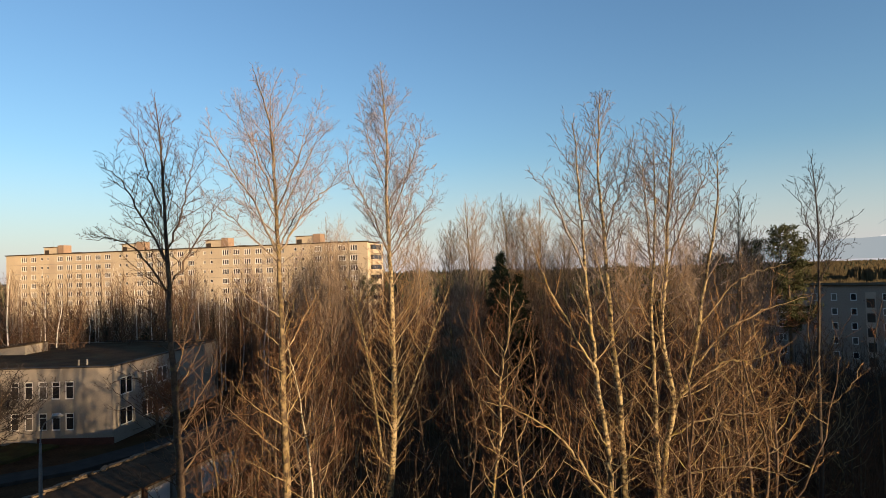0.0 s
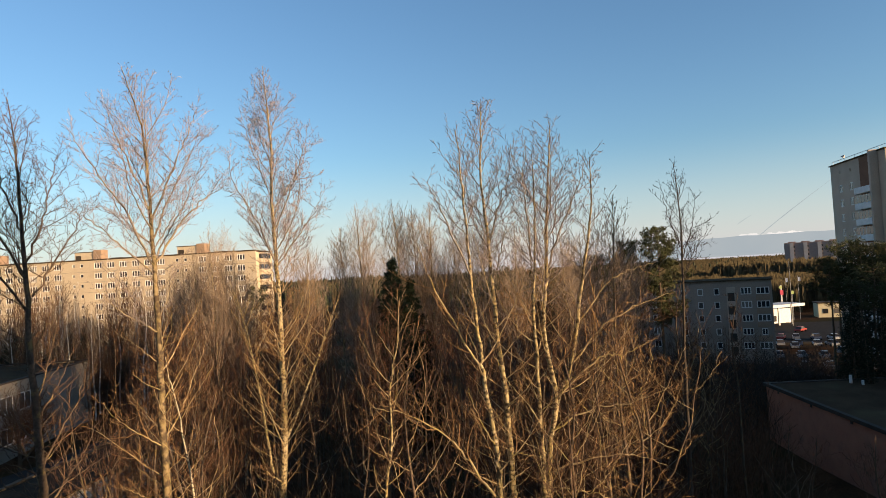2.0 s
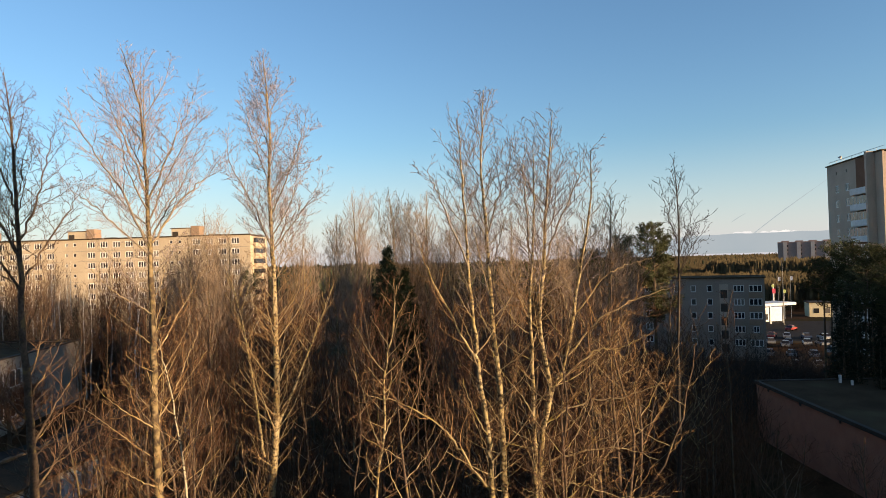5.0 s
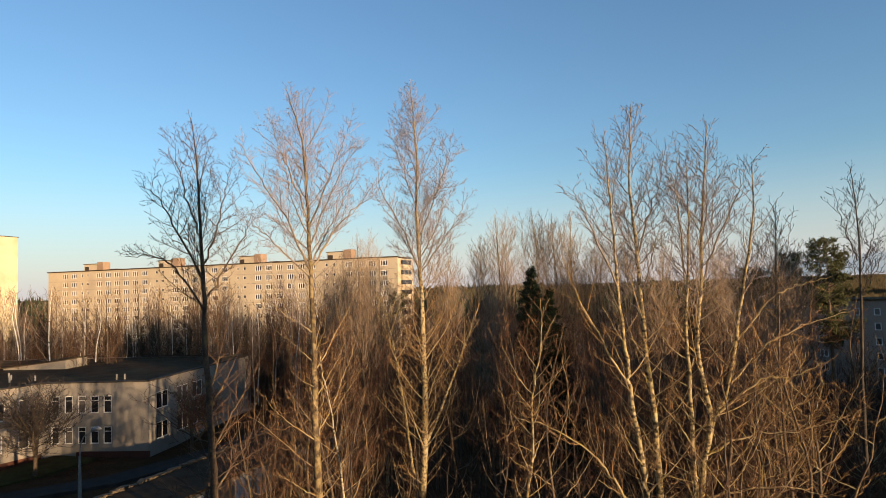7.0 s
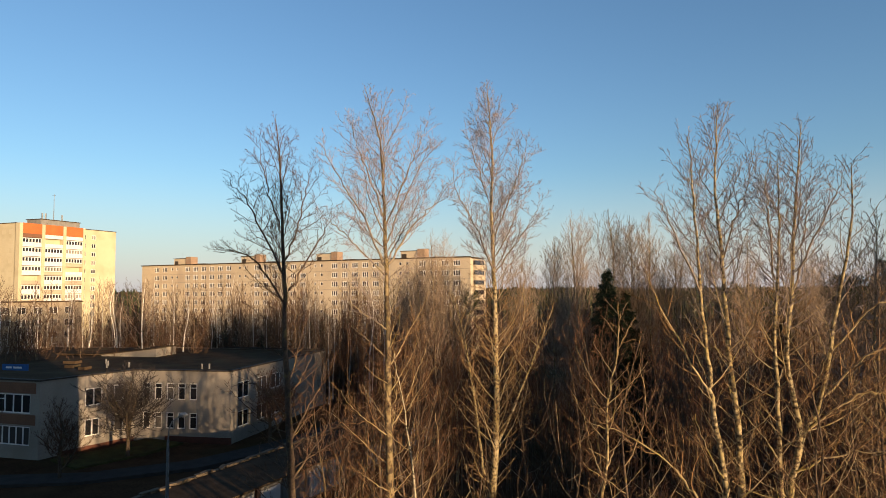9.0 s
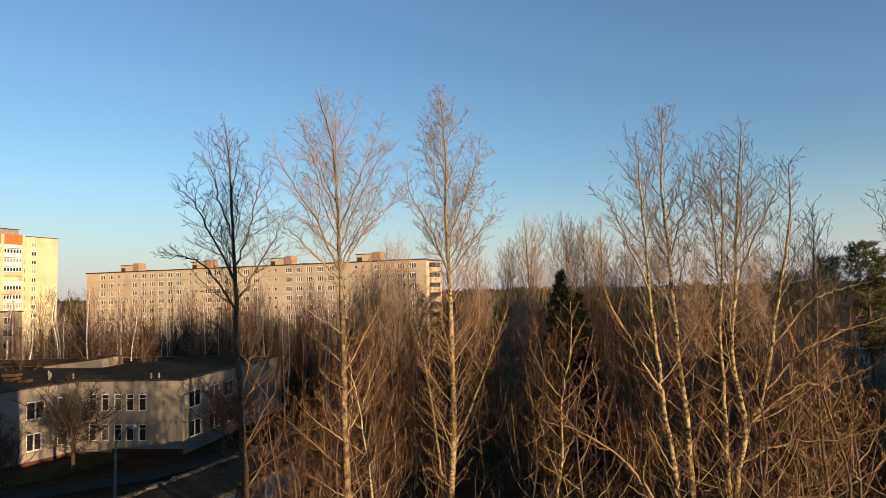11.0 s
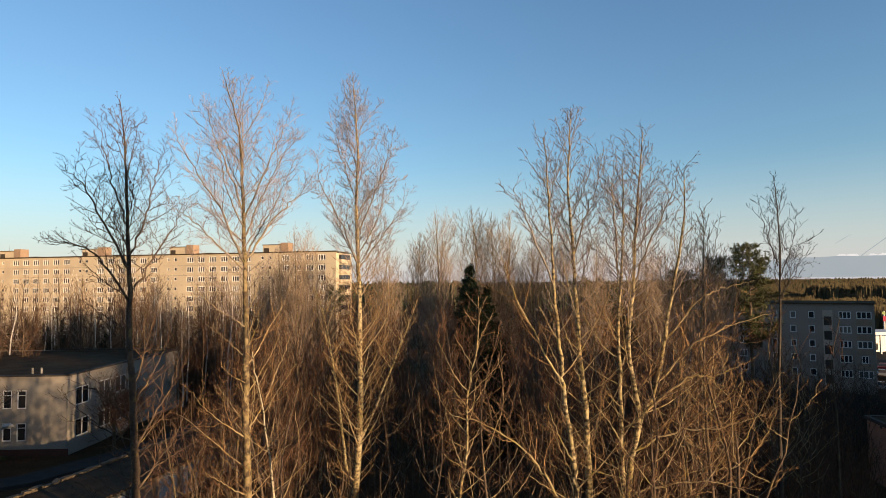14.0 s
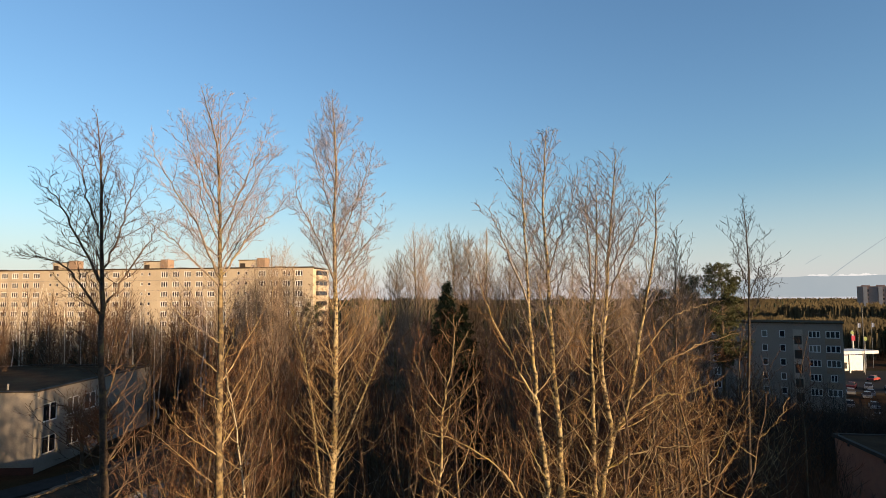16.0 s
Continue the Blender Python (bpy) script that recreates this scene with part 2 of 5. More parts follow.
# ---------------------------------------------------------------- mesh helpers
class Solid:
    """Collects corners and faces of one mesh."""

    def __init__(self):
        self.v, self.f = [], []

    def box(self, a, b):
        (x0, y0, z0), (x1, y1, z1) = a, b
        n = len(self.v)
        self.v += [(x0, y0, z0), (x1, y0, z0), (x1, y1, z0), (x0, y1, z0), (x0, y0, z1), (x1, y0, z1), (x1, y1, z1), (x0, y1, z1)]
        self.f += [tuple(n + i for i in q) for q in ((0, 3, 2, 1), (4, 5, 6, 7), (0, 1, 5, 4), (1, 2, 6, 5), (2, 3, 7, 6), (3, 0, 4, 7))]
        return self

    def prism(self, ring, z0, z1):
        n, k = len(self.v), len(ring)
        self.v += [(x, y, z0) for x, y in ring] + [(x, y, z1) for x, y in ring]
        self.f += [tuple(n + i for i in reversed(range(k))), tuple(n + k + i for i in range(k))]
        self.f += [(n + i, n + (i + 1) % k, n + k + (i + 1) % k, n + k + i) for i in range(k)]
        return self

    def tube(self, pts, radii, sides=5, cap=True):
        n = len(self.v)
        last = len(pts) - 1
        for i, p in enumerate(pts):
            d = pts[min(i + 1, last)] - pts[max(i - 1, 0)]
            if d.length < 1e-6:
                d = Vector((0, 0, 1))
            d.normalize()
            a = d.orthogonal().normalized() if abs(d.x) < 0.9 else d.cross(Vector((0, 1, 0))).normalized()
            a = d.cross(Vector((0.37, 0.93, 0.02))).normalized() if abs(d.y) < 0.95 else a
            b = d.cross(a)
            r = radii[i]
            for k in range(sides):
                t = 2 * math.pi * k / sides
                q = p + (a * math.cos(t) + b * math.sin(t)) * r
                self.v.append((q.x, q.y, q.z))
        for i in range(last):
            for k in range(sides):
                k2 = (k + 1) % sides
                self.f.append((n + i * sides + k, n + i * sides + k2, n + (i + 1) * sides + k2, n + (i + 1) * sides + k))
        if cap and sides > 3:
            self.f.append(tuple(n + last * sides + k for k in range(sides)))
        return self

    def mesh(self, name, mat, smooth=False):
        m = bpy.data.meshes.new(name)
        m.from_pydata(self.v, [], self.f)
        m.materials.append(mat)
        if smooth:
            m.polygons.foreach_set("use_smooth", [True] * len(m.polygons))
        m.update()
        return m


def part(name, solid, mat, parent, label="", m=None, smooth=False):
    """ONE mesh object under a thing or a part; solid is a Solid or a ready mesh."""
    ob = new(name, solid if isinstance(solid, bpy.types.Mesh) else solid.mesh(name, mat, smooth))
    ob.parent = parent
    if m is not None:
        ob.matrix_local = m
    if label:
        ob["label"] = label
    return ob


def thing(name, m, label, category, group="", kind=""):
    ob = new(name)
    ob.matrix_world = m
    return tagged(ob, label, category, group, kind)


def single(name, solid, mat, label, category, group="", kind="", m=None, smooth=False):
    ob = new(name, solid.mesh(name, mat, smooth))
    if m is not None:
        ob.matrix_world = m
    return tagged(ob, label, category, group, kind)


def pierced(length, z0, z1, holes, thick=0.3, reveal=0.18, backed=True):
    """A wall along x from 0 to length that faces -y, with rectangular openings (x0, x1, z0, z1) and their reveals."""
    s = Solid()
    xs = sorted({0.0, length, *[h[0] for h in holes], *[h[1] for h in holes]})
    zs = sorted({z0, z1, *[h[2] for h in holes], *[h[3] for h in holes]})
    ix, iz = {x: i for i, x in enumerate(xs)}, {z: i for i, z in enumerate(zs)}
    void = set()
    for a, b, c, d in holes:
        for i in range(ix[a], ix[b]):
            for k in range(iz[c], iz[d]):
                void.add((i, k))
    for k, z in enumerate(zs):
        for x in xs:
            s.v.append((x, 0.0, z))
    w = len(xs)
    for i in range(len(xs) - 1):
        for k in range(len(zs) - 1):
            if (i, k) not in void:
                s.f.append((k * w + i, k * w + i + 1, (k + 1) * w + i + 1, (k + 1) * w + i))
    for a, b, c, d in holes:
        n = len(s.v)
        s.v += [(a, 0, c), (b, 0, c), (b, 0, d), (a, 0, d), (a, reveal, c), (b, reveal, c), (b, reveal, d), (a, reveal, d)]
        s.f += [(n, n + 4, n + 5, n + 1), (n + 1, n + 5, n + 6, n + 2), (n + 2, n + 6, n + 7, n + 3), (n + 3, n + 7, n + 4, n)]
    n = len(s.v)
    s.v += [(0, 0, z0), (length, 0, z0), (length, thick, z0), (0, thick, z0), (0, 0, z1), (length, 0, z1), (length, thick, z1), (0, thick, z1)]
    s.f += [(n, n + 3, n + 2, n + 1), (n + 4, n + 5, n + 6, n + 7), (n, n + 4, n + 7, n + 3), (n + 1, n + 2, n + 6, n + 5)]
    if backed:
        s.f.append((n + 3, n + 7, n + 6, n + 2))
    return s


WINDOW_CACHE = {}


def window_meshes(w, h, sashes, transom, glass, t):
    key = (w, h, sashes, transom, glass.name, t)
    if key not in WINDOW_CACHE:
        openings = []
        for i in range(sashes):
            x0, x1 = w * i / sashes + t * (1 if i == 0 else 0.7), w * (i + 1) / sashes - t * (1 if i == sashes - 1 else 0.7)
            if transom and i == 0:
                openings += [(x0, x1, t, h * 0.7), (x0, x1, h * 0.7 + 0.07, h - t)]
            else:
                openings.append((x0, x1, t, h - t))
        f, g = pierced(w, 0.0, h, openings, 0.07, 0.05, False), Solid()
        f.v = [(x, y + 0.06, z) for x, y, z in f.v]
        g.box((t * 0.5, 0.095, t * 0.5), (w - t * 0.5, 0.11, h - t * 0.5))
        WINDOW_CACHE[key] = (f.mesh("window", FRAME), g.mesh("pane", glass))
    return WINDOW_CACHE[key]


def put_window(parent, m, hole, sashes=2, transom=False, glass=None, rim=0.07):
    a, b, c, d = hole
    fm, gm = window_meshes(round(b - a, 2), round(d - c, 2), sashes, transom, glass or GLASS, rim)
    w = part("window", fm, None, parent, m=m @ pose(a, 0, c))
    part("pane", gm, None, w)
    return w


def heading(a, b):
    """Pose of a wall that starts at a and runs to b, facing to the right-hand side of that way."""
    return pose(a[0], a[1], a[2] if len(a) > 2 else 0, 0, 0, math.degrees(math.atan2(b[1] - a[1], b[0] - a[0])))


def smooth01(t):
    t = min(1.0, max(0.0, t))
    return t * t * (3 - 2 * t)


def ground_z(x, y):
    """Level on the left, falling away to the right, rising again far off."""
    return -4.0 * smooth01((x - 18) / 45) * smooth01((y - 40) / 70) + 7.5 * smooth01((math.hypot(x, y) - 380) / 1000)


# ---------------------------------------------------------------- ground
def build_ground():
    s = Solid()
    rings, spokes = [0.0], 144
    r = 3.0
    while r < 4700:
        rings.append(r)
        r *= 1.13
    for r in rings:
        for k in range(spokes):
            a = 2 * math.pi * k / spokes
            x, y = r * math.cos(a), r * math.sin(a)
            h = 0.35 * noise.noise((x * 0.05, y * 0.05, 2.0)) + 0.12 * noise.noise((x * 0.21, y * 0.21, 5.0)) if 12 < r < 300 else 0
            s.v.append((x, y, ground_z(x, y) + h - 0.25))
    for i in range(len(rings) - 1):
        for k in range(spokes):
            k2 = (k + 1) % spokes
            s.f.append((i * spokes + k, (i + 1) * spokes + k, (i + 1) * spokes + k2, i * spokes + k2))
    single("ground", s, LITTER, "dark earth with leaf litter and thin grass", "ground", kind="structure", smooth=True)


build_ground()


def strip(name, pts, width, mat, label, category, lift=0.12, thick=0.12, kind="structure"):
    s = Solid()
    n = len(pts)
    for i, p in enumerate(pts):
        q0, q1 = pts[max(i - 1, 0)], pts[min(i + 1, n - 1)]
        d = Vector((q1[0] - q0[0], q1[1] - q0[1], 0)).normalized()
        o = Vector((-d.y, d.x, 0)) * width / 2
        z = ground_z(*p[:2]) + lift
        for sgn in (-1, 1):
            s.v.append((p[0] + o.x * sgn, p[1] + o.y * sgn, z))
        for sgn in (-1, 1):
            s.v.append((p[0] + o.x * sgn, p[1] + o.y * sgn, z - thick - 0.5))
    for i in range(n - 1):
        a, b = 4 * i, 4 * i + 4
        s.f += [(a, b, b + 1, a + 1), (a, a + 2, b + 2, b), (a + 1, b + 1, b + 3, a + 3)]
    s.f += [(0, 1, 3, 2), (4 * n - 4, 4 * n - 2, 4 * n - 1, 4 * n - 3)]
    return single(name, s, mat, label, category, kind=kind)


strip("road", [(-80, 46), (-62, 49), (-48, 53.5), (-40, 60), (-34, 72), (-31, 90), (-30, 120)], 3.4, ASPHALT, "narrow worn asphalt drive past the white low building", "road")
strip("lawn", [(-54.0, 57.4), (-51.4, 63.0), (-50.2, 68.7)], 6.0, GRASS, "patch of rough winter grass under the garden trees", "lawn", lift=0.05)
strip("parking_lot", [(60, 108), (84, 98), (120, 84)], 26, ASPHALT, "dark asphalt car park below the pines", "parking lot", lift=0.3)
strip("forecourt", [(92, 176), (150, 150), (190, 132)], 50, ASPHALT, "filling station forecourt of pale worn asphalt", "forecourt", lift=0.3)


# ---------------------------------------------------------------- long nine-storey block
def long_block():
    a, b = (-153.5, 196.5), (-32.0, 174.0)
    length, depth, top, pitch = 123.6, 12.5, 26.4, 2.78
    m = heading(a, b)
    t = thing("apartment_block", m, "long nine-storey block of pinkish concrete panels lit by low sun", "apartment building")
    cols = []
    for u in (6.0, 9.7):
        cols.append((u, 2.15, 3))
    x = 13.6
    while x < 118:
        cols += [(x, 0.8, 1), (x + 2.3, 0.8, 1)]
        u = x + 6.3
        for i in range(6):
            if u + 1.9 < 121:
                cols.append((u, 2.15, 3))
            u += 3.55
        x += 29.3
    holes, plan = [], []
    for k in range(9):
        z = 1.9 + k * pitch
        for u, w, sashes in cols:
            hgt = 1.6 if sashes == 3 else 0.9
            zz = z if sashes == 3 else z + 0.5
            h = (u, u + w, round(zz, 3), round(zz + hgt, 3))
            holes.append(h)
            plan.append((h, sashes))
    part("wall", pierced(length, -1.0, top, holes, 0.3), PANEL, t, "pinkish panel front wall")
    part("core", Solid().box((0.02, 0.31, -1), (length - 0.02, depth, top - 0.3)), PANEL, t)
    for k in range(1, 9):
        part("joint", Solid().box((0, -0.03, 1.05 + k * pitch), (length, 0.0, 1.11 + k * pitch)), CONCRETE, t)
    part("roof", Solid().box((-0.25, -0.3, top), (length + 0.25, depth + 0.2, top + 0.16)), BITUMEN, t, "dark felt roof with a thin edge")
    part("coping", Solid().box((-0.3, -0.36, top + 0.16), (length + 0.3, -0.1, top + 0.3)), TIN, t)
    for h, sashes in plan:
        put_window(t, Matrix.Identity(4), h, sashes, rim=0.15 if sashes == 3 else 0.08)
    for i, u in enumerate((13.4, 42.7, 72.0, 101.3)):
        r = part("rooftop_hut", Solid().box((u, 1.5, top + 0.14), (u + 5.4, 6.5, top + 2.3)), PANEL, t, "pinkish lift machine hut on the roof")
        part("hut_doorway", Solid().box((u + 0.3, 1.44, top + 0.2), (u + 1.9, 1.497, top + 1.5)), TIN, r, "dark doorway")
        part("vent_tower", Solid().box((u + 5.43, 1.3, top + 0.14), (u + 7.7, 4.4, top + 2.9)), HUTBRICK, t, "brown brick vent tower")
        part("roof_slab", Solid().box((u - 0.2, 1.3, top + 2.3), (u + 5.4, 6.7, top + 2.48)), BITUMEN, r)
        part("roof_hatch", Solid().box((u + 10, 2.0, top + 0.14), (u + 13, 3.6, top + 0.55)), TIN, t)
        part("aerial", Solid().tube([Vector((u + 2, 3, top + 2.6)), Vector((u + 2, 3, top + 4.4))], [0.03, 0.02], 4), STEEL, t)
    # end wall with pale loggias that faces away from the front
    for k in range(9):
        z = 1.05 + k * pitch
        part("loggia", Solid().box((length + 0.02, 2.2, z), (length + 0.7, 9.5, z + 1.1)), PANEL, t, "cream loggia parapet")
        part("loggia_glazing", Solid().box((length + 0.02, 2.3, z + 1.11), (length + 0.62, 9.4, z + 2.3)), GLASS, t)
        part("loggia_slab", Solid().box((length + 0.02, 2.1, z + 2.45), (length + 0.75, 9.6, z + 2.6)), PANEL, t)


long_block()


# ---------------------------------------------------------------- yellow tower
def yellow_tower():
    top, pitch = 38.0, 2.8
    L = 35.4
    t = thing("tower_block", heading((-163.6, 154.6), (-158.9, 189.7)), "tall yellow brick tower with glazed white balconies and orange parapets", "apartment building")
    holes, plan = [], []
    for k in range(13):
        z = 1.2 + k * pitch
        for u, w, s in ((22.6, 1.1, 1), (25.8, 1.7, 2)):
            h = (u, u + w, round(z, 3), round(z + 1.5, 3))
            holes.append(h)
            plan.append((h, s))
    part("wall", pierced(L, -1, top, holes), YELLOW, t, "sunlit yellow brick wall")
    part("core", Solid().box((0.02, 0.31, -1), (L - 0.02, 20, top - 0.2)), YELLOW, t)
    part("roof", Solid().box((-0.2, -0.2, top), (L + 0.2, 20.2, top + 0.2)), BITUMEN, t)
    for h, s in plan:
        put_window(t, Matrix.Identity(4), h, s, glass=DARKGLASS if s == 1 else GLASS, rim=0.06 if s == 1 else 0.14)
    for i, u in enumerate((0.3, 7.4, 14.5)):
        part("pier", Solid().box((u - 0.3, -1.6, -1), (u + 0.7, -0.02, top + 0.1)), YELLOW, t)
        part("orange_parapet", Solid().box((u + 0.7, -1.5, top - 2.9), (u + 6.75, -1.35, top + 0.2)), ORANGE, t, "orange panel crowning the balconies")
        for k in range(13):
            z = 0.4 + k * pitch
            white = (k * 3 + i * 4) % 7 > 1
            part("balcony", Solid().box((u + 0.7, -1.5, z), (u + 6.75, -1.36, z + 1.15)).box((u + 0.7, -1.36, z - 0.02), (u + 6.75, -0.02, z + 0.14)), WHITE_TRIM if white else (PANEL if (k + i) % 2 else RUST_PANEL), t, "white balcony front" if white else "brownish balcony front")
            if k < 12 and (k + 3 * i) % 7:
                put_window(t, pose(0, -1.5, 0), (u + 0.72, u + 6.72, round(z + 1.16, 3), round(z + 2.62, 3)), 6, rim=0.2)
    part("pier", Solid().box((21.3, -1.6, -1), (22.0, -0.02, top + 0.1)), YELLOW, t)
    part("rooftop_hut", Solid().box((13, 7, top + 0.2), (27, 13, top + 2.7)), CONCRETE, t, "grey rooftop machine room")
    part("hut_roof", Solid().box((12.7, 6.7, top + 2.7), (27.3, 13.3, top + 2.9)), BITUMEN, t)
    for u in (15, 16.2, 22.0):
        part("vent_stack", Solid().tube([Vector((u, 9, top + 2.8)), Vector((u, 9, top + 5.0))], [0.24, 0.24], 8), STEEL, t)
    part("mast", Solid().tube([Vector((19, 9, top + 2.8)), Vector((19, 9, top + 11.5))], [0.14, 0.06], 6).tube([Vector((19, 8.2, top + 11.1)), Vector((19, 9.8, top + 11.2))], [0.06, 0.05], 4), STEEL, t)
    # the side that looks to the viewpoint
    m2 = pose(0, 20.0, 0, 0, 0, -90)
    hs = []
    for k in range(13):
        for u in (14.2, 17.2):
            hs.append((u, u + 1.6, round(1.2 + k * pitch, 3), round(2.7 + k * pitch, 3)))
    w = part("side_wall", pierced(20.0, -1, top, hs), YELLOW, t, "yellow brick side wall", m=m2)
    for h in hs:
        put_window(w, Matrix.Identity(4), h, 2, rim=0.14)


yellow_tower()


def shaded_block():
    a, b = (-150, 98), (-117.5, 129.5)
    t = thing("apartment_block", heading(a, b), "dull five-storey block half hidden by birches", "apartment building")
    L, top = 45.3, 15.4
    hs = []
    for k in range(5):
        for i in range(14):
            u = 1.5 + i * 3.1
            hs.append((u, u + 1.7, round(1.6 + k * 2.8, 3), round(3.1 + k * 2.8, 3)))
    part("wall", pierced(L, -1, top, hs), DULL_PANEL, t, "dull grey front wall")
    part("core", Solid().box((0.02, 0.31, -1), (L - 0.02, 11, top - 0.2)), DULL_PANEL, t)
    part("roof", Solid().box((-0.3, -0.3, top), (L + 0.3, 11.3, top + 0.2)), BITUMEN, t)
    for h in hs:
        put_window(t, Matrix.Identity(4), h, 2, glass=DARKGLASS)


shaded_block()


# ---------------------------------------------------------------- white two-storey kindergarten
def low_white_building():
    t = thing("kindergarten", pose(0, 0, 0), "white plastered two-storey building with flat dark roofs", "low building")
    top = 8.2
    ring = [(-92, 60), (-66, 59.4), (-58.5, 58.8), (-54.7, 69.0), (-42.0, 69.5), (-41.4, 96.5), (-60, 98), (-92, 96)]

    def wall(a, b, holes, mat=WHITEWALL, glass=None, z1=top, name="wall"):
        m = heading(a, b)
        ln = math.hypot(b[0] - a[0], b[1] - a[1])
        w = part(name, pierced(ln, -0.8, z1, [h[:4] for h in holes]), mat, t, m=m)
        for h in holes:
            put_window(w, Matrix.Identity(4), h[:4], h[4], h[5] if len(h) > 5 else False, glass or DARKGLASS, 0.12)
        return w

    lo, up = (1.3, 3.25), (4.75, 6.75)
    front = [(u, u + 1.0, z[0], z[1], 1, True) for u in (1.1, 2.7, 4.3, 5.8, 7.35) for z in (lo, up)]
    wall(ring[3], ring[4], front)
    side = [(4.9, 6.9, up[0], up[1], 2), (4.9, 6.6, lo[0], lo[1], 2), (8.3, 9.5, up[0], up[1], 1), (8.3, 9.5, lo[0], lo[1], 1)]
    wall(ring[2], ring[3], side)
    wing = [(1.2, 6.2, up[0] - 0.1, up[1], 4, True), (1.2, 6.2, lo[0] - 0.1, lo[1], 5)]
    w = wall(ring[1], ring[2], wing)
    part("spandrel", Solid().box((0.2, -0.06, 3.45), (7.0, -0.004, 4.55)), RUST_PANEL, w, "brown painted band between the storeys")
    part("spandrel", Solid().box((0.2, -0.06, 6.85), (7.0, -0.004, 8.0)), RUST_PANEL, w)
    wall(ring[0], ring[1], [(u, u + 2.4, z[0], z[1], 3) for u in (2, 8, 14, 20) for z in (lo, up)])
    right = [(u, u + 2.5, z[0], z[1], 2) for u in (1.6, 6.0, 9.6) for z in (lo, up)]
    wall(ring[4], ring[5], right)
    wall(ring[5], ring[6], [])
    wall(ring[6], ring[7], [])
    part("roof", Solid().prism([(-92, 60), (-66, 59.6), (-58.8, 59.1), (-55, 69.3), (-42.3, 69.8), (-41.7, 96.2), (-60, 97.5), (-92, 95.5)], top - 0.5, top - 0.05), BITUMEN, t, "flat dark felt roof")
    for i in range(1, 6):
        a, b = ring[i], ring[i + 1] if i < 5 else ring[6]
        m = heading(a, b)
        ln = math.hypot(b[0] - a[0], b[1] - a[1])
        part("roof_edge", Solid().box((-0.12, -0.16, top + 0.003), (ln + 0.12, 0.42, top + 0.17)), TIN, t, "dark metal roof edge", m=m)
    mf = heading(ring[3], ring[4])
    part("plinth", Solid().box((4.2, -0.10, -0.8), (12.9, -0.004, 0.45)), PLINTH, t, "red-painted plinth", m=mf)
    ml = heading(ring[2], ring[3])
    part("plinth", Solid().box((2.0, -0.08, -0.8), (10.8, -0.004, 0.25)), PLINTH, t, m=ml)
    for x, y in ((-58, 72), (-60.5, 71), (-47.5, 72), (-46.6, 72.2), (-64, 75), (-62, 73)):
        part("vent_pipe", Solid().tube([Vector((x, y, top - 0.1)), Vector((x, y, top + 0.6))], [0.11, 0.11], 8), CONCRETE, t)
    for x, y, w in ((-66, 70, 1.4), (-62.5, 68.5, 0.9), (-70, 74, 2.0)):
        part("roof_hatch", Solid().box((x, y, top - 0.1), (x + w, y + 1.2, top + 0.32)), BITUMEN, t)
    # raised rear hall
    hall = Solid()
    hall.v = [(-72.0, 83.4, top - 0.2), (-62.6, 83.4, top - 0.2), (-62.6, 88, top - 0.2), (-72.0, 88, top - 0.2), (-72.0, 83.4, top + 0.12), (-62.6, 83.4, top + 1.15), (-62.6, 88, top + 1.15), (-72.0, 88, top + 0.12)]
    hall.f = [(0, 3, 2, 1), (4, 5, 6, 7), (0, 1, 5, 4), (1, 2, 6, 5), (2, 3, 7, 6), (3, 0, 4, 7)]
    r = part("rear_hall", hall, WHITEWALL, t, "white lean-to wall above the main roof")
    slab = Solid()
    slab.v = [(x, y, z + d) for d in (0.02, 0.16) for x, y, z in ((-80, 83.1, top + 0.1), (-72, 83.1, top + 0.12), (-62.3, 83.1, top + 1.17), (-62.3, 88.3, top + 1.17), (-72, 88.3, top + 0.62), (-80, 88.3, top + 0.5))]
    slab.f = [(0, 5, 4, 3, 2, 1), (6, 7, 8, 9, 10, 11)] + [(i, (i + 1) % 6, 6 + (i + 1) % 6, 6 + i) for i in range(6)]
    part("roof_slab", slab, BITUMEN, r)
    sign = part("sign_board", Solid().box((-72.2, 66.8, top - 0.1), (-68.4, 67.0, top + 0.7)), BLUE, t, "blue sign board on the roof edge")
    for u, w in ((-71.6, 0.9), (-70.5, 1.3)):
        part("lettering", Solid().box((u, 66.76, top + 0.2), (u + w, 66.796, top + 0.42)), WHITE_TRIM, sign, "pale illegible lettering")


low_white_building()


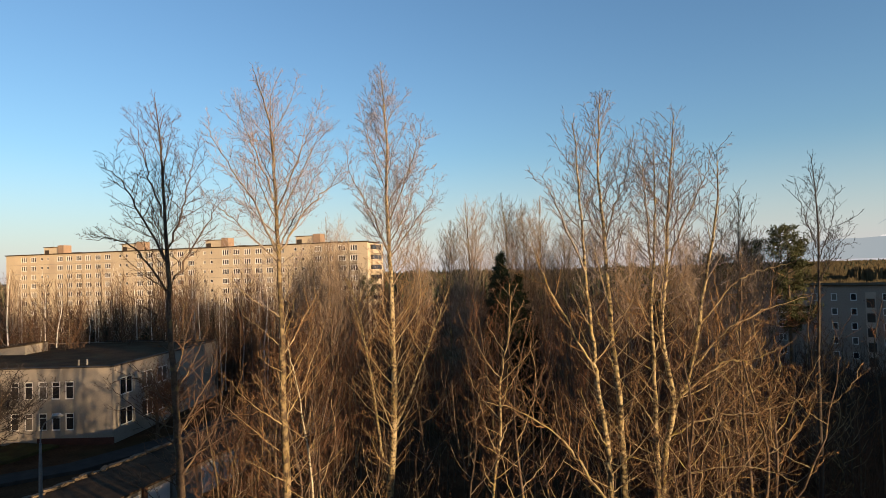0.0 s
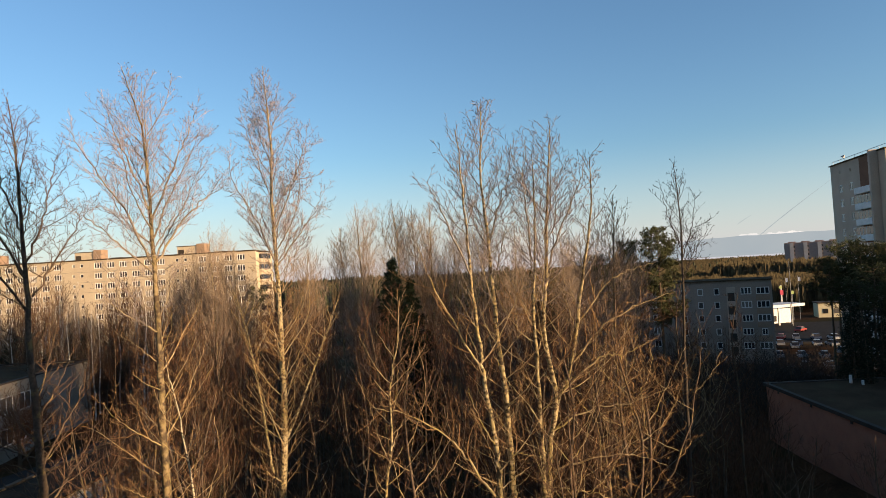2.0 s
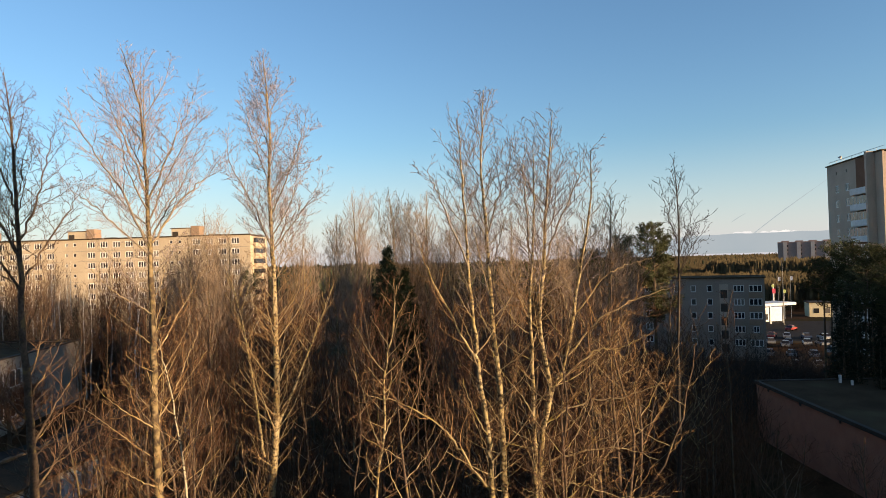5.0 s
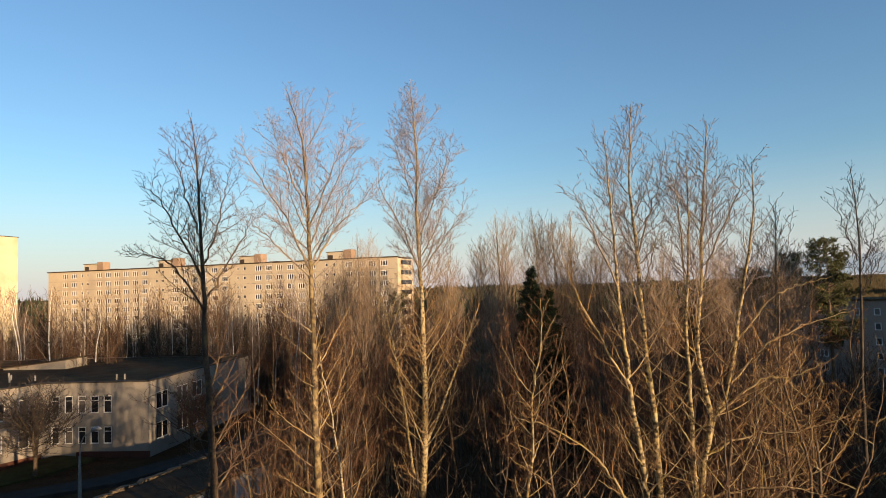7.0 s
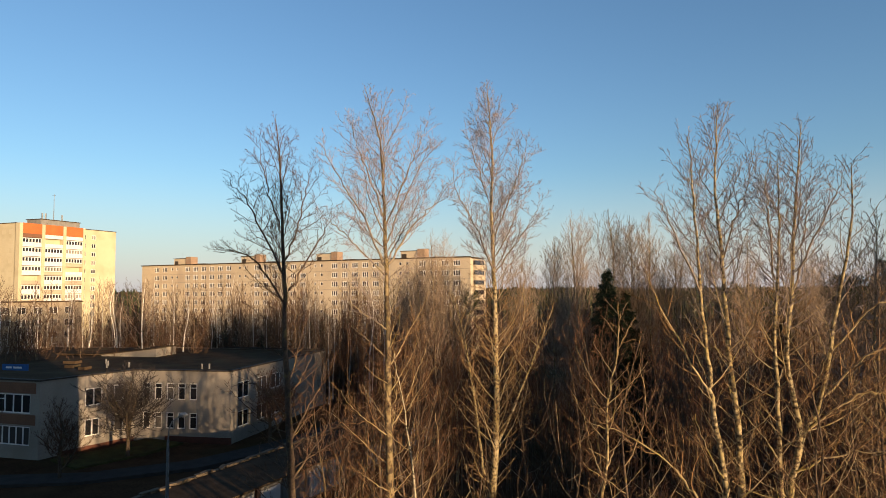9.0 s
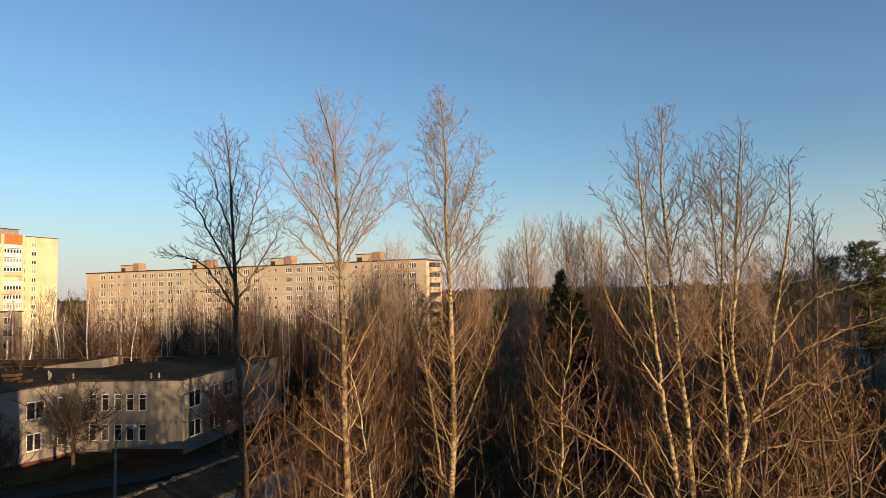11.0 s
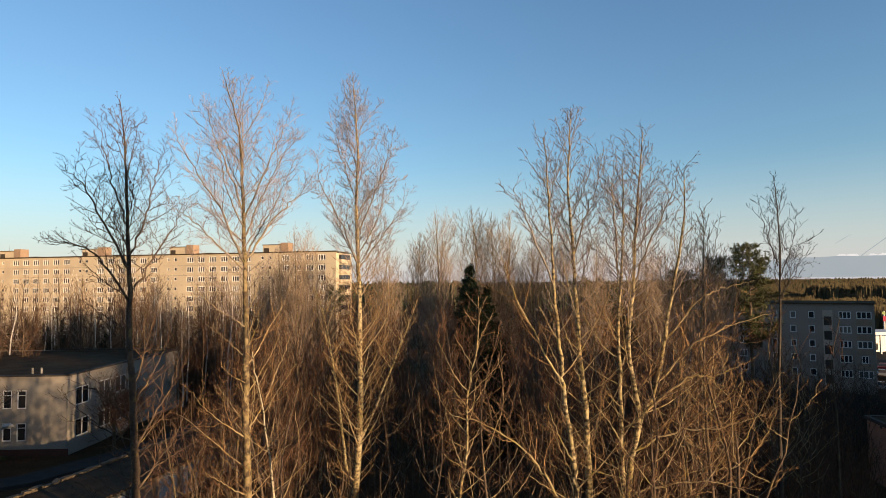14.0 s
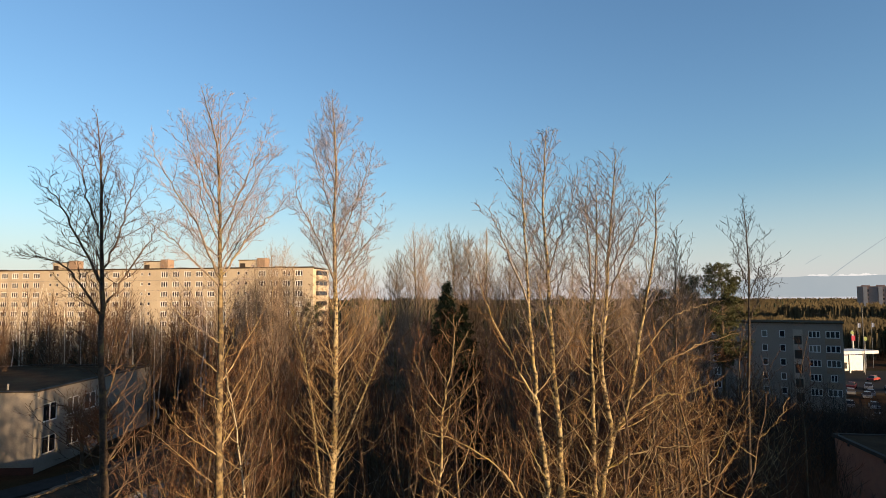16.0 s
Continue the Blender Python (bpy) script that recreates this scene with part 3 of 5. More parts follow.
# ---------------------------------------------------------------- garages
def garages():
    m = heading((-33.3, 41.6), (-33.3 + 0.976, 41.6 - 0.216))
    t = thing("garage_row", m, "row of low garages with a felt roof and pale weathered doors", "garage")
    W, Ln, H = 6.2, 38.0, 2.5
    part("body", Solid().box((0, 0, -1.2), (W, Ln, H)), CONCRETE, t, "pale weathered concrete walls")
    part("roof", Solid().box((-0.25, -0.2, H), (W + 0.35, Ln + 0.2, H + 0.16)), SHEDFELT, t, "old dark felt roof")
    kg = random.Random(4)
    stones = [Solid().prism([(-0.5, -0.2), (0.46 + 0.05 * q, -0.24), (0.52, 0.2 - 0.03 * q), (0.1, 0.27), (-0.47, 0.2)], 0, 0.13 + 0.05 * q).mesh("coping_stone", KERB) for q in range(3)]
    for i in range(44):
        part("coping_stone", stones[i % 3], None, t, m=pose(0.1 + kg.gauss(0, 0.07), 0.4 + i * 0.86 + kg.gauss(0, 0.12), H + 0.14 + kg.uniform(-0.04, 0.05), 0, kg.gauss(0, 3), 90 + kg.gauss(0, 9)))
    for i in range(12):
        y = 0.3 + i * 3.1
        part("door", Solid().box((W + 0.004, y + 0.35, -0.2), (W + 0.06, y + 2.75, 2.1)), WHITE_TRIM if i % 3 else CONCRETE, t, "pale painted garage door")
        part("pier", Solid().box((W + 0.004, y - 0.2, -0.6), (W + 0.22, y + 0.2, H - 0.003)), RUST_PANEL if i % 4 == 2 else CONCRETE, t)


garages()


# ---------------------------------------------------------------- street lamp
def street_lamp(x, y, h, turn):
    t = thing("street_lamp", pose(x, y, ground_z(x, y), 0, 0, turn), "grey steel street lamp with a curved arm", "street lamp")
    part("pole", Solid().tube([Vector((0, 0, -0.3)), Vector((0, 0, h * 0.62)), Vector((0, 0, h * 0.8))], [0.14, 0.12, 0.08], 8), STEEL, t)
    part("arm", Solid().tube([Vector((0, 0, h * 0.79)), Vector((0.05, 0, h * 0.88)), Vector((0.35, 0, h * 0.94)), Vector((1.1, 0, h * 0.985))], [0.045] * 4, 6), STEEL, t)
    part("head", Solid().tube([Vector((0.95, 0, h * 0.975)), Vector((1.1, 0, h * 0.99)), Vector((1.5, 0, h)), Vector((1.8, 0, h))], [0.06, 0.14, 0.16, 0.04], 8), STEEL, t, "pale lamp head")


street_lamp(-29.4, 40.5, 9.3, -10)


# ---------------------------------------------------------------- grey tower, right
def grey_tower():
    t = thing("tower_block", heading((91.5, 119.5), (86.0, 99.0)), "tall grey brick tower in shade with glazed balconies", "apartment building")
    top, pitch, base = 34.6, 2.85, -4.2
    L = 21.2
    holes, plan = [], []
    for k in range(12):
        z = base + 1.9 + k * pitch
        for u, w, s in ((3.4, 1.4, 2), (7.6, 1.4, 2)):
            h = (u, u + w, round(z, 3), round(z + 1.45, 3))
            holes.append(h)
            plan.append((h, s))
    for u in (3.9, 8.1):
        holes.append((u, u + 0.4, top - 2.0, top - 1.4))
    part("wall", pierced(L, base - 1, top, holes), GREY_BRICK, t, "grey silicate brick wall")
    part("core", Solid().box((0.02, 0.31, base - 1), (L - 0.02, 22, top - 0.2)), GREY_BRICK, t)
    part("roof", Solid().box((-0.15, -0.25, top), (L + 0.15, 22.2, top + 0.22)), BITUMEN, t)
    for h, s in plan:
        put_window(t, Matrix.Identity(4), h, s, glass=GLASS, rim=0.13)
    part("loggia_back", Solid().box((12.1, -0.12, base), (18.1, -0.02, top - 0.1)), RUST_PANEL, t, "rust-brown recess behind the balconies")
    part("pier", Solid().box((18.1, -1.4, base), (18.7, -0.02, top + 0.3)), GREY_BRICK, t)
    for k in range(12):
        z = base + 0.7 + k * pitch
        part("balcony", Solid().box((12.1, -1.3, z), (18.05, -1.18, z + 1.1)).box((12.1, -1.18, z - 0.06), (18.05, -0.13, z + 0.12)), WHITE_TRIM, t, "white balcony parapet")
        if k < 11:
            g, f = Solid(), Solid()
            for q in range(5):
                g.box((12.2 + q * 1.17, -1.27, z + 1.12), (13.25 + q * 1.17, -1.22, z + 2.5))
                f.box((13.25 + q * 1.17, -1.29, z + 1.11), (13.36 + q * 1.17, -1.2, z + 2.5))
            part("balcony_glazing", g, DARKGLASS, t)
            part("balcony_frame", f, FRAME, t)
    part("rooftop_rail", Solid().tube([Vector((0, 0.4, top + 0.9)), Vector((L, 0.4, top + 0.9))], [0.04, 0.04], 4), STEEL, t)
    for u in (0.5, 3.5, 6.5, 9.5, 12.5, 15.5, 18.5):
        part("rail_post", Solid().tube([Vector((u, 0.4, top + 0.2)), Vector((u, 0.4, top + 0.9))], [0.03, 0.03], 4), STEEL, t)
    part("dish", Solid().tube([Vector((4.0, 1, top + 0.2)), Vector((4.0, 1, top + 1.4))], [0.05, 0.04], 5).tube([Vector((3.7, 0.9, top + 1.3)), Vector((3.9, 1.1, top + 1.7))], [0.45, 0.1], 8), STEEL, t)
    part("rooftop_hut", Solid().box((13, 6, top + 0.2), (20, 14, top + 3.8)), GREY_BRICK, t)


grey_tower()


# ---------------------------------------------------------------- grey five-storey block, right
def grey_block():
    t = thing("apartment_block", heading((62.3, 132.9), (79.3, 122.7)), "grey five-storey panel block standing in shade", "apartment building")
    base, top, pitch, L = -3.9, 12.7, 2.8, 19.8
    holes, plan = [], []
    for k in range(5):
        z = round(base + 2.6 + k * pitch, 3)
        for u, w, s in ((2.4, 1.05, 1), (5.7, 1.05, 1), (8.9, 1.05, 1), (14.0, 2.0, 3), (16.9, 2.4, 3) if k != 1 else (17.5, 1.1, 2)):
            h = (u, round(u + w, 3), z, round(z + 1.4, 3))
            holes.append(h)
            plan.append((h, s))
    part("wall", pierced(L, base - 1, top, holes), GREY_PANEL, t, "grey panel front wall")
    part("core", Solid().box((0.02, 0.31, base - 1), (L - 0.02, 13, top - 0.2)), GREY_PANEL, t)
    part("roof", Solid().box((-0.3, -0.35, top), (L + 0.3, 13.3, top + 0.25)), BITUMEN, t)
    for h, s in plan:
        put_window(t, Matrix.Identity(4), h, s, glass=DARKGLASS, rim=0.13)
    for k in range(1, 5):
        part("spandrel", Solid().box((16.8, -0.05, base + 1.4 + k * pitch), (19.4, -0.004, base + 2.5 + k * pitch)), HUTBRICK, t, "dull brown panel under the windows")
    part("stair_bay", Solid().box((11.3, -0.16, base - 1), (13.0, -0.004, top - 1.2)), GREY_BRICK, t, "dull stairwell bay")
    for k in range(5):
        part("stair_window", Solid().box((11.5, -0.2, base + 1.3 + k * pitch), (12.8, -0.165, base + 3.0 + k * pitch)), TIN, t, "dark stairwell glazing")
    # lower-lying rear wing that carries on to the left
    hw = []
    for k in range(5):
        z = round(base + 2.6 + k * pitch, 3)
        for u in (4.0, 10.0, 15.5):
            hw.append((u, u + 1.5, z, round(z + 1.5, 3)))
    m2 = pose(-19.5, 3.0, 0)
    w = part("wing_wall", pierced(19.4, base - 1, top - 0.4, hw), GREY_PANEL, t, m=m2)
    part("wing_core", Solid().box((-19.48, 3.31, base - 1), (-0.2, 13, top - 0.6)), GREY_PANEL, t)
    part("wing_roof", Solid().box((-19.7, 2.7, top - 0.4), (-0.35, 13.2, top - 0.18)), BITUMEN, t)
    for h in hw:
        put_window(w, Matrix.Identity(4), h, 2, glass=DARKGLASS, rim=0.13)


grey_block()


# ---------------------------------------------------------------- brick flat-roofed building
def brick_hall():
    t = thing("brick_hall", heading((38.2, 61.0), (34.6, 38.0)), "low brown brick hall with a flat felt roof", "low building")
    L, H = 23.3, 5.0
    part("wall", Solid().box((0, 0, -4.5), (L, 0.4, H - 0.2)), REDBRICK, t, "dark red-brown brick wall")
    part("rear_wall", Solid().box((0, 0.41, -4.5), (0.4, 26, H - 0.2)), REDBRICK, t)
    part("core", Solid().box((0.41, 0.41, -4.5), (L, 26, H - 0.25)), REDBRICK, t)
    part("roof", Solid().box((0.2, 0.2, H - 0.19), (L, 26, H - 0.02)), BITUMEN, t, "dark felt roof")
    part("roof_edge", Solid().box((-0.2, -0.2, H - 0.2), (L, 0.19, H + 0.1)), TIN, t)
    part("roof_edge", Solid().box((-0.2, 0.2, H - 0.2), (0.19, 26, H + 0.1)), TIN, t)
    part("vent_pipe", Solid().tube([Vector((1.5, 7.4, H - 0.1)), Vector((1.5, 7.4, H + 0.75))], [0.14, 0.14], 8), WHITE_TRIM, t, "pale vent pipe")
    part("vent_pipe", Solid().tube([Vector((2.6, 7.9, H - 0.1)), Vector((2.6, 7.9, H + 0.4))], [0.12, 0.12], 8), WHITE_TRIM, t)
    for y in (3, 9, 15):
        part("bracket", Solid().box((y, -0.28, H - 0.4), (y + 0.25, -0.21, H - 0.15)), TIN, t)


brick_hall()


# ---------------------------------------------------------------- far tower row and filling station
def far_row():
    t = thing("apartment_block", heading((290, 432), (335, 402)), "distant long brown and white apartment block in haze", "apartment building")
    top, base = 24.8, -6
    L = 54
    part("wall", Solid().box((0, 0, base), (L, 14, top)), FARPANEL, t, "brown panel wall")
    for i in range(6):
        u = 3.5 + i * 8.6
        s = Solid().box((u, -0.6, base), (u + 2.4, -0.004, top - 0.3))
        part("pale_strip", s, FARWHITE, t, "pale balcony strip")
        part("rooftop_hut", Solid().box((u - 1, 3, top), (u + 4, 9, top + 0.8)), FARPANEL, t)
    for i in range(12):
        for k in range(9):
            part("window", Solid().box((1.2 + i * 4.3, -0.1, base + 4 + k * 2.9), (2.4 + i * 4.3, -0.004, base + 5.4 + k * 2.9)), DARKGLASS, t) if i % 2 else None


far_row()


def filling_station():
    g = -3.9
    t = thing("filling_station", pose(119, 182, g, 0, 0, 12), "filling station with a bright white canopy", "filling station")
    part("canopy", Solid().box((-8, -4, 5.9), (6, 4, 6.7)), WHITE_TRIM, t, "sunlit white canopy")
    for x in (-5, 0, 5):
        part("column", Solid().box((x - 0.2, -0.2, -0.5), (x + 0.2, 0.2, 5.897)), STEEL, t)
    part("kiosk", Solid().box((-7, 5, -0.5), (10, 11, 4.6)), WHITE_TRIM, t, "white sunlit shop under the canopy")
    part("kiosk_window", Solid().box((-4, 4.9, 0.8), (4, 4.996, 2.6)), DARKGLASS, t)
    s = thing("sign_mast", pose(126.2, 191, g - 1.5), "tall red and white roadside price sign", "sign")
    part("mast", Solid().box((-0.2, -0.2, -0.5), (0.2, 0.2, 13.2)), STEEL, s)
    red = material("sign_red", (0.34, 0.05, 0.08), (0.27, 0.04, 0.06), scale=1, fine=8, bump=0)
    green = material("sign_green", (0.26, 0.30, 0.12), (0.20, 0.25, 0.09), scale=1, fine=8, bump=0)
    part("board", Solid().box((-0.55, -0.35, 10.2), (0.55, -0.21, 11.7)), red, s, "red sign board")
    part("board", Solid().tube([Vector((-0.3, -0.21, 12.6)), Vector((-0.3, -0.4, 12.6))], [0.5, 0.5], 16), green, s, "green sign board")
    for x, y in ((131.6, 196.5), (137.5, 198.8)):
        f = thing("flagpole", pose(x, y, g), "grey flagpole with a hanging flag", "flagpole", group="flagpoles at the station")
        part("pole", Solid().tube([Vector((0, 0, -0.3)), Vector((0, 0, 14.1))], [0.07, 0.05], 6), STEEL, f)
        part("flag", Solid().prism([(0.1, -0.03), (0.5, 0.08), (0.9, -0.05), (0.9, 0.01), (0.5, 0.14), (0.1, 0.03)], 12.3, 13.6), FLAG, f, "faded blue and white flag")
    d = thing("round_sign", pose(134.6, 198.0, g), "green and yellow round sign on a post", "sign")
    part("post", Solid().tube([Vector((0, 0, -0.4)), Vector((0, 0, 8.3))], [0.14, 0.1], 6), STEEL, d)
    part("disc", Solid().tube([Vector((0, -0.12, 8.8)), Vector((0, -0.3, 8.8))], [0.6, 0.6], 16), green, d)
    y = thing("shop_building", pose(151.0, 199.3, g, 0, 0, -22), "low sunlit cream shop building behind the pines", "low building")
    part("wall", Solid().box((-5.6, 0, -0.5), (5.6, 6, 4.3)), YELLOW, y, "cream wall in low sun")
    part("roof", Solid().box((-5.9, -0.3, 4.3), (5.9, 6.3, 4.7)), TIN, y)
    for u in (-4.2, -0.9, 2.4):
        part("shop_window", Solid().box((u, -0.1, 0.9), (u + 1.5, -0.004, 2.5)), DARKGLASS, y)
    part("shop_door", Solid().box((4.2, -0.1, 0), (5.1, -0.004, 2.1)), RUST_PANEL, y)

    q = thing("utility_pole", pose(120.7, 178.0, g), "grey utility pole with a sagging cable", "utility pole")
    part("pole", Solid().tube([Vector((0, 0, -0.5)), Vector((0, 0, 19.4))], [0.11, 0.08], 8), CONCRETE, q)
    ends = [Vector((-10.5, 6.7, 17.3)), Vector((0, 0, 17.6)), Vector((2.9, -2.0, 16.5))]
    line = []
    for a, c in zip(ends, ends[1:]):
        line += [a.lerp(c, u / 8) - Vector((0, 0, 3.2 * u / 8 * (1 - u / 8))) for u in range(9)]
    part("cable", Solid().tube(line, [0.06] * len(line), 4), TIN, q)


filling_station()


# ---------------------------------------------------------------- the block that carries the viewpoint, and an added shadow caster
def own_block():
    t = thing("apartment_block", pose(0, 0, 0), "plain tall panel block that carries the viewpoint", "apartment building")
    part("wall", Solid().box((-60, -14, -1), (25.1, -1.4, 28.3)), PANEL, t)
    # unseen, added for its shadow; each stretch's height sets where shade ends
    n = thing("apartment_block", pose(0, 0, 0), "plain unseen block added to shade the wood", "apartment building")
    for i, (y0, y1, z1) in enumerate(((-50, -26, 14.2), (-26, -14.5, 14.0), (-14.5, -8, 15.0), (-8, -5.5, 30.5), (-5.5, 2, 14.0), (2, 20, 18.5), (20, 58, 17), (58, 80, 16))):
        part("wall" if i == 0 else "wing", Solid().box((72, y0 + 0.005, -5), (84, y1 - 0.005, z1)), PANEL, n)


own_block()


# ---------------------------------------------------------------- bare trees
# how a limb divides, order by order: spacing, share of the parent's length, fork in degrees, shortest, longest
ASPEN_ORDERS = ((0.29, 0.46, 48, 0.35, 2.0), (0.185, 0.56, 50, 0.18, 0.75), (0.15, 0.5, 46, 0.08, 0.24))
LOW_ORDERS = ((0.42, 0.50, 50, 0.4, 2.2), (0.28, 0.54, 50, 0.2, 0.8), (0.24, 0.5, 46, 0.09, 0.26))
THICKET_ORDERS = ((0.46, 0.55, 50, 0.4, 2.0), (0.30, 0.55, 50, 0.22, 0.8), (0.26, 0.5, 44, 0.12, 0.3))
BACK_ORDERS = ((0.42, 0.55, 40, 0.5, 2.4), (0.30, 0.55, 44, 0.3, 1.0))
FAR_ORDERS = ((0.5, 0.55, 44, 0.5, 2.2), (0.55, 0.5, 44, 0.4, 0.9))


class Tree:
    """Limbs that fork order by order down to short upturned spurs; limbs are kept apart, twigs go into one crown mesh."""

    def __init__(self, seed, twig_r=0.0075, orders=ASPEN_ORDERS, seg=0.26, kink=0.21, rise=0.10):
        self.rng = random.Random(seed)
        self.limbs, self.twigs, self.low_twigs = [], Solid(), Solid()
        self.high_twigs, self.high_orders = self.twigs, orders
        self.twig_r, self.orders, self.seg, self.kink, self.rise = twig_r, orders, seg, kink, rise

    def shoot(self, start, way, length, seg, rise, kink):
        """A course that zigzags from bud to bud and bends towards the light."""
        r = self.rng
        n = max(2, round(length / seg))
        step = length / n
        d = way.normalized()
        a = d.orthogonal().normalized()
        a = a * math.cos(t := r.uniform(0, 6.28)) + d.cross(a) * math.sin(t)
        pts, sign = [start.copy()], r.choice((-1, 1))
        lift = rise * step / 0.26
        for i in range(n):
            pts.append(pts[-1] + (d + a * sign * kink * r.uniform(0.3, 1.2)).normalized() * step)
            sign = -sign
            d = d + Vector((r.gauss(0, kink * 0.45), r.gauss(0, kink * 0.45), r.gauss(lift, kink * 0.3)))
            d.normalize()
        return pts

    def ramify(self, pts, r0, r1, order=0, first=0.14):
        """Side shoots all along a limb, in a spiral, and theirs in turn."""
        if order >= len(self.orders):
            return
        r = self.rng
        gap, share, fork, least, most = self.orders[order]
        run = [0.0]
        for p, q in zip(pts, pts[1:]):
            run.append(run[-1] + (q - p).length)
        length = run[-1]
        s = length * first + gap * r.uniform(0.1, 0.9)
        turn, i = r.uniform(0, 6.28), 0
        while s < length:
            while run[i + 1] < s:
                i += 1
            f = (s - run[i]) / (run[i + 1] - run[i])
            p, d, t = pts[i].lerp(pts[i + 1], f), (pts[i + 1] - pts[i]).normalized(), s / length
            turn += 2.4 + r.gauss(0, 0.5)
            a = d.orthogonal().normalized()
            side = a * math.cos(turn) + d.cross(a) * math.sin(turn)
            if side.z < -0.25 and r.random() < 0.6:
                side.z *= -0.5
            ang = radians(fork) * r.uniform(0.7, 1.3)
            way = d * math.cos(ang) + side * math.sin(ang)
            ln = min(most, max(least, length * share * (1 - 0.62 * t) * r.uniform(0.5, 1.25)))
            if order == 2:
                e = p + way * ln * 0.55
                self.twigs.tube([p, e + Vector((0, 0, ln * 0.06)), e + (way + Vector((r.gauss(0, 0.25), r.gauss(0, 0.25), 0.55))).normalized() * ln * 0.45], [self.twig_r, self.twig_r * 0.9, self.twig_r * 0.6], 3, False)
            else:
                q = self.shoot(p, way, ln, self.seg * (0.85 if order == 0 else 0.6 if len(self.orders) > 2 else 0.9), self.rise * (0.7 if order == 0 else 0.9), self.kink)
                rr = max(self.twig_r * 1.1, min((r0 + (r1 - r0) * t) * 0.75, self.twig_r * 0.9 + 0.0075 * ln))
                n = len(q) - 1
                self.twigs.tube(q, [max(rr * (1 - 0.75 * k / n), self.twig_r * 0.7) for k in range(n + 1)], 4 if rr > 0.014 else 3, False)
                self.ramify(q, rr, self.twig_r, order + 1)
            s += gap * r.uniform(0.55, 1.5)

    def level(self, low):
        """Whether what grows next belongs to the crown or to the sparse golden wood below it."""
        self.twigs, self.orders = (self.low_twigs, LOW_ORDERS) if low else (self.high_twigs, self.high_orders)

    def limb(self, pts, r0, sides=6):
        n = len(pts) - 1
        r1 = self.twig_r
        self.limbs.append(Solid().tube(pts, [max(r0 * (1 - 0.88 * (i / n) ** 0.9), r1) for i in range(n + 1)], sides, False))
        self.ramify(pts, r0, r1)

    def clothe(self, pts, radii, shape, gap, steep, low=None):
        """Limbs all round a stem; shape gives the reach at each height, steep the lean of lower and upper limbs."""
        r = self.rng
        hz, hr = [s[0] for s in shape], [s[1] for s in shape]
        turn = r.uniform(0, 6.28)
        z, top = max(pts[0].z, hz[0]), pts[-1].z
        while z < top - 0.05:
            i = max(k for k in range(len(pts) - 1) if pts[k].z <= z + 1e-6)
            f = (z - pts[i].z) / max(pts[i + 1].z - pts[i].z, 1e-3)
            p, rad = pts[i].lerp(pts[i + 1], f), radii[i] + (radii[i + 1] - radii[i]) * f
            turn += 2.4 + r.gauss(0, 0.4)
            u = (z - hz[0]) / (top - hz[0])
            ang = radians((steep[0] + (steep[1] - steep[0]) * u) * r.uniform(0.75, 1.25))
            length = 1.0
            for _ in range(4):
                reach = max(0.15, float(np.interp(z + length * math.cos(ang), hz, hr)))
                length = 0.5 * length + 0.5 * reach / (math.sin(ang) * 0.85)
            length = min(length * (r.uniform(0.95, 1.2) if r.random() < 0.36 else r.uniform(0.35, 0.85)), (top - z) * 1.05 + 0.25)
            way = Vector((math.cos(turn) * math.sin(ang), math.sin(turn) * math.sin(ang), math.cos(ang)))
            if low:
                self.level(z < low[0] - 1.5)
            lr = max(self.twig_r * 1.2, min(rad * 0.5, 0.007 + 0.0068 * length))
            if length < 0.8:
                q = self.shoot(p, way, length, self.seg * 0.6, self.rise, self.kink)
                self.twigs.tube(q, [lr + (self.twig_r * 0.7 - lr) * k / (len(q) - 1) for k in range(len(q))], 3, False)
                self.ramify(q, lr, self.twig_r, 1)
            else:
                self.limb(self.shoot(p, way, length, self.seg * 1.1, self.rise * 0.45, self.kink * 0.8), lr, 5)
            dense = gap if low is None or z > low[0] else low[1]
            z += dense * r.uniform(0.5, 1.5) * (0.6 if u > 0.85 else 1)


def smooth_line(pts, n):
    """Catmull-Rom through the points."""
    out = []
    p = [pts[0]] + list(pts) + [pts[-1]]
    for i in range(1, len(p) - 2):
        a, b, c, d = p[i - 1], p[i], p[i + 1], p[i + 2]
        for k in range(n):
            t = k / n
            out.append(0.5 * ((2 * b) + (c - a) * t + (2 * a - 5 * b + 4 * c - d) * t * t + (3 * b - a - 3 * c + d) * t ** 3))
    out.append(pts[-1].copy())
    return out


def stem_line(pts, rng, foot=True):
    v = [Vector(p) for p in pts]
    if foot:
        g = ground_z(v[0].x, v[0].y) - 0.5
        d = v[0] - v[1]
        h = v[0].z - g
        v.insert(0, Vector((v[0].x + d.x / max(abs(d.z), 0.1) * h * 0.5, v[0].y, g)))
    line = smooth_line(v, 5)
    return [p + Vector((rng.gauss(0, 0.02), rng.gauss(0, 0.02), 0)) for p in line]


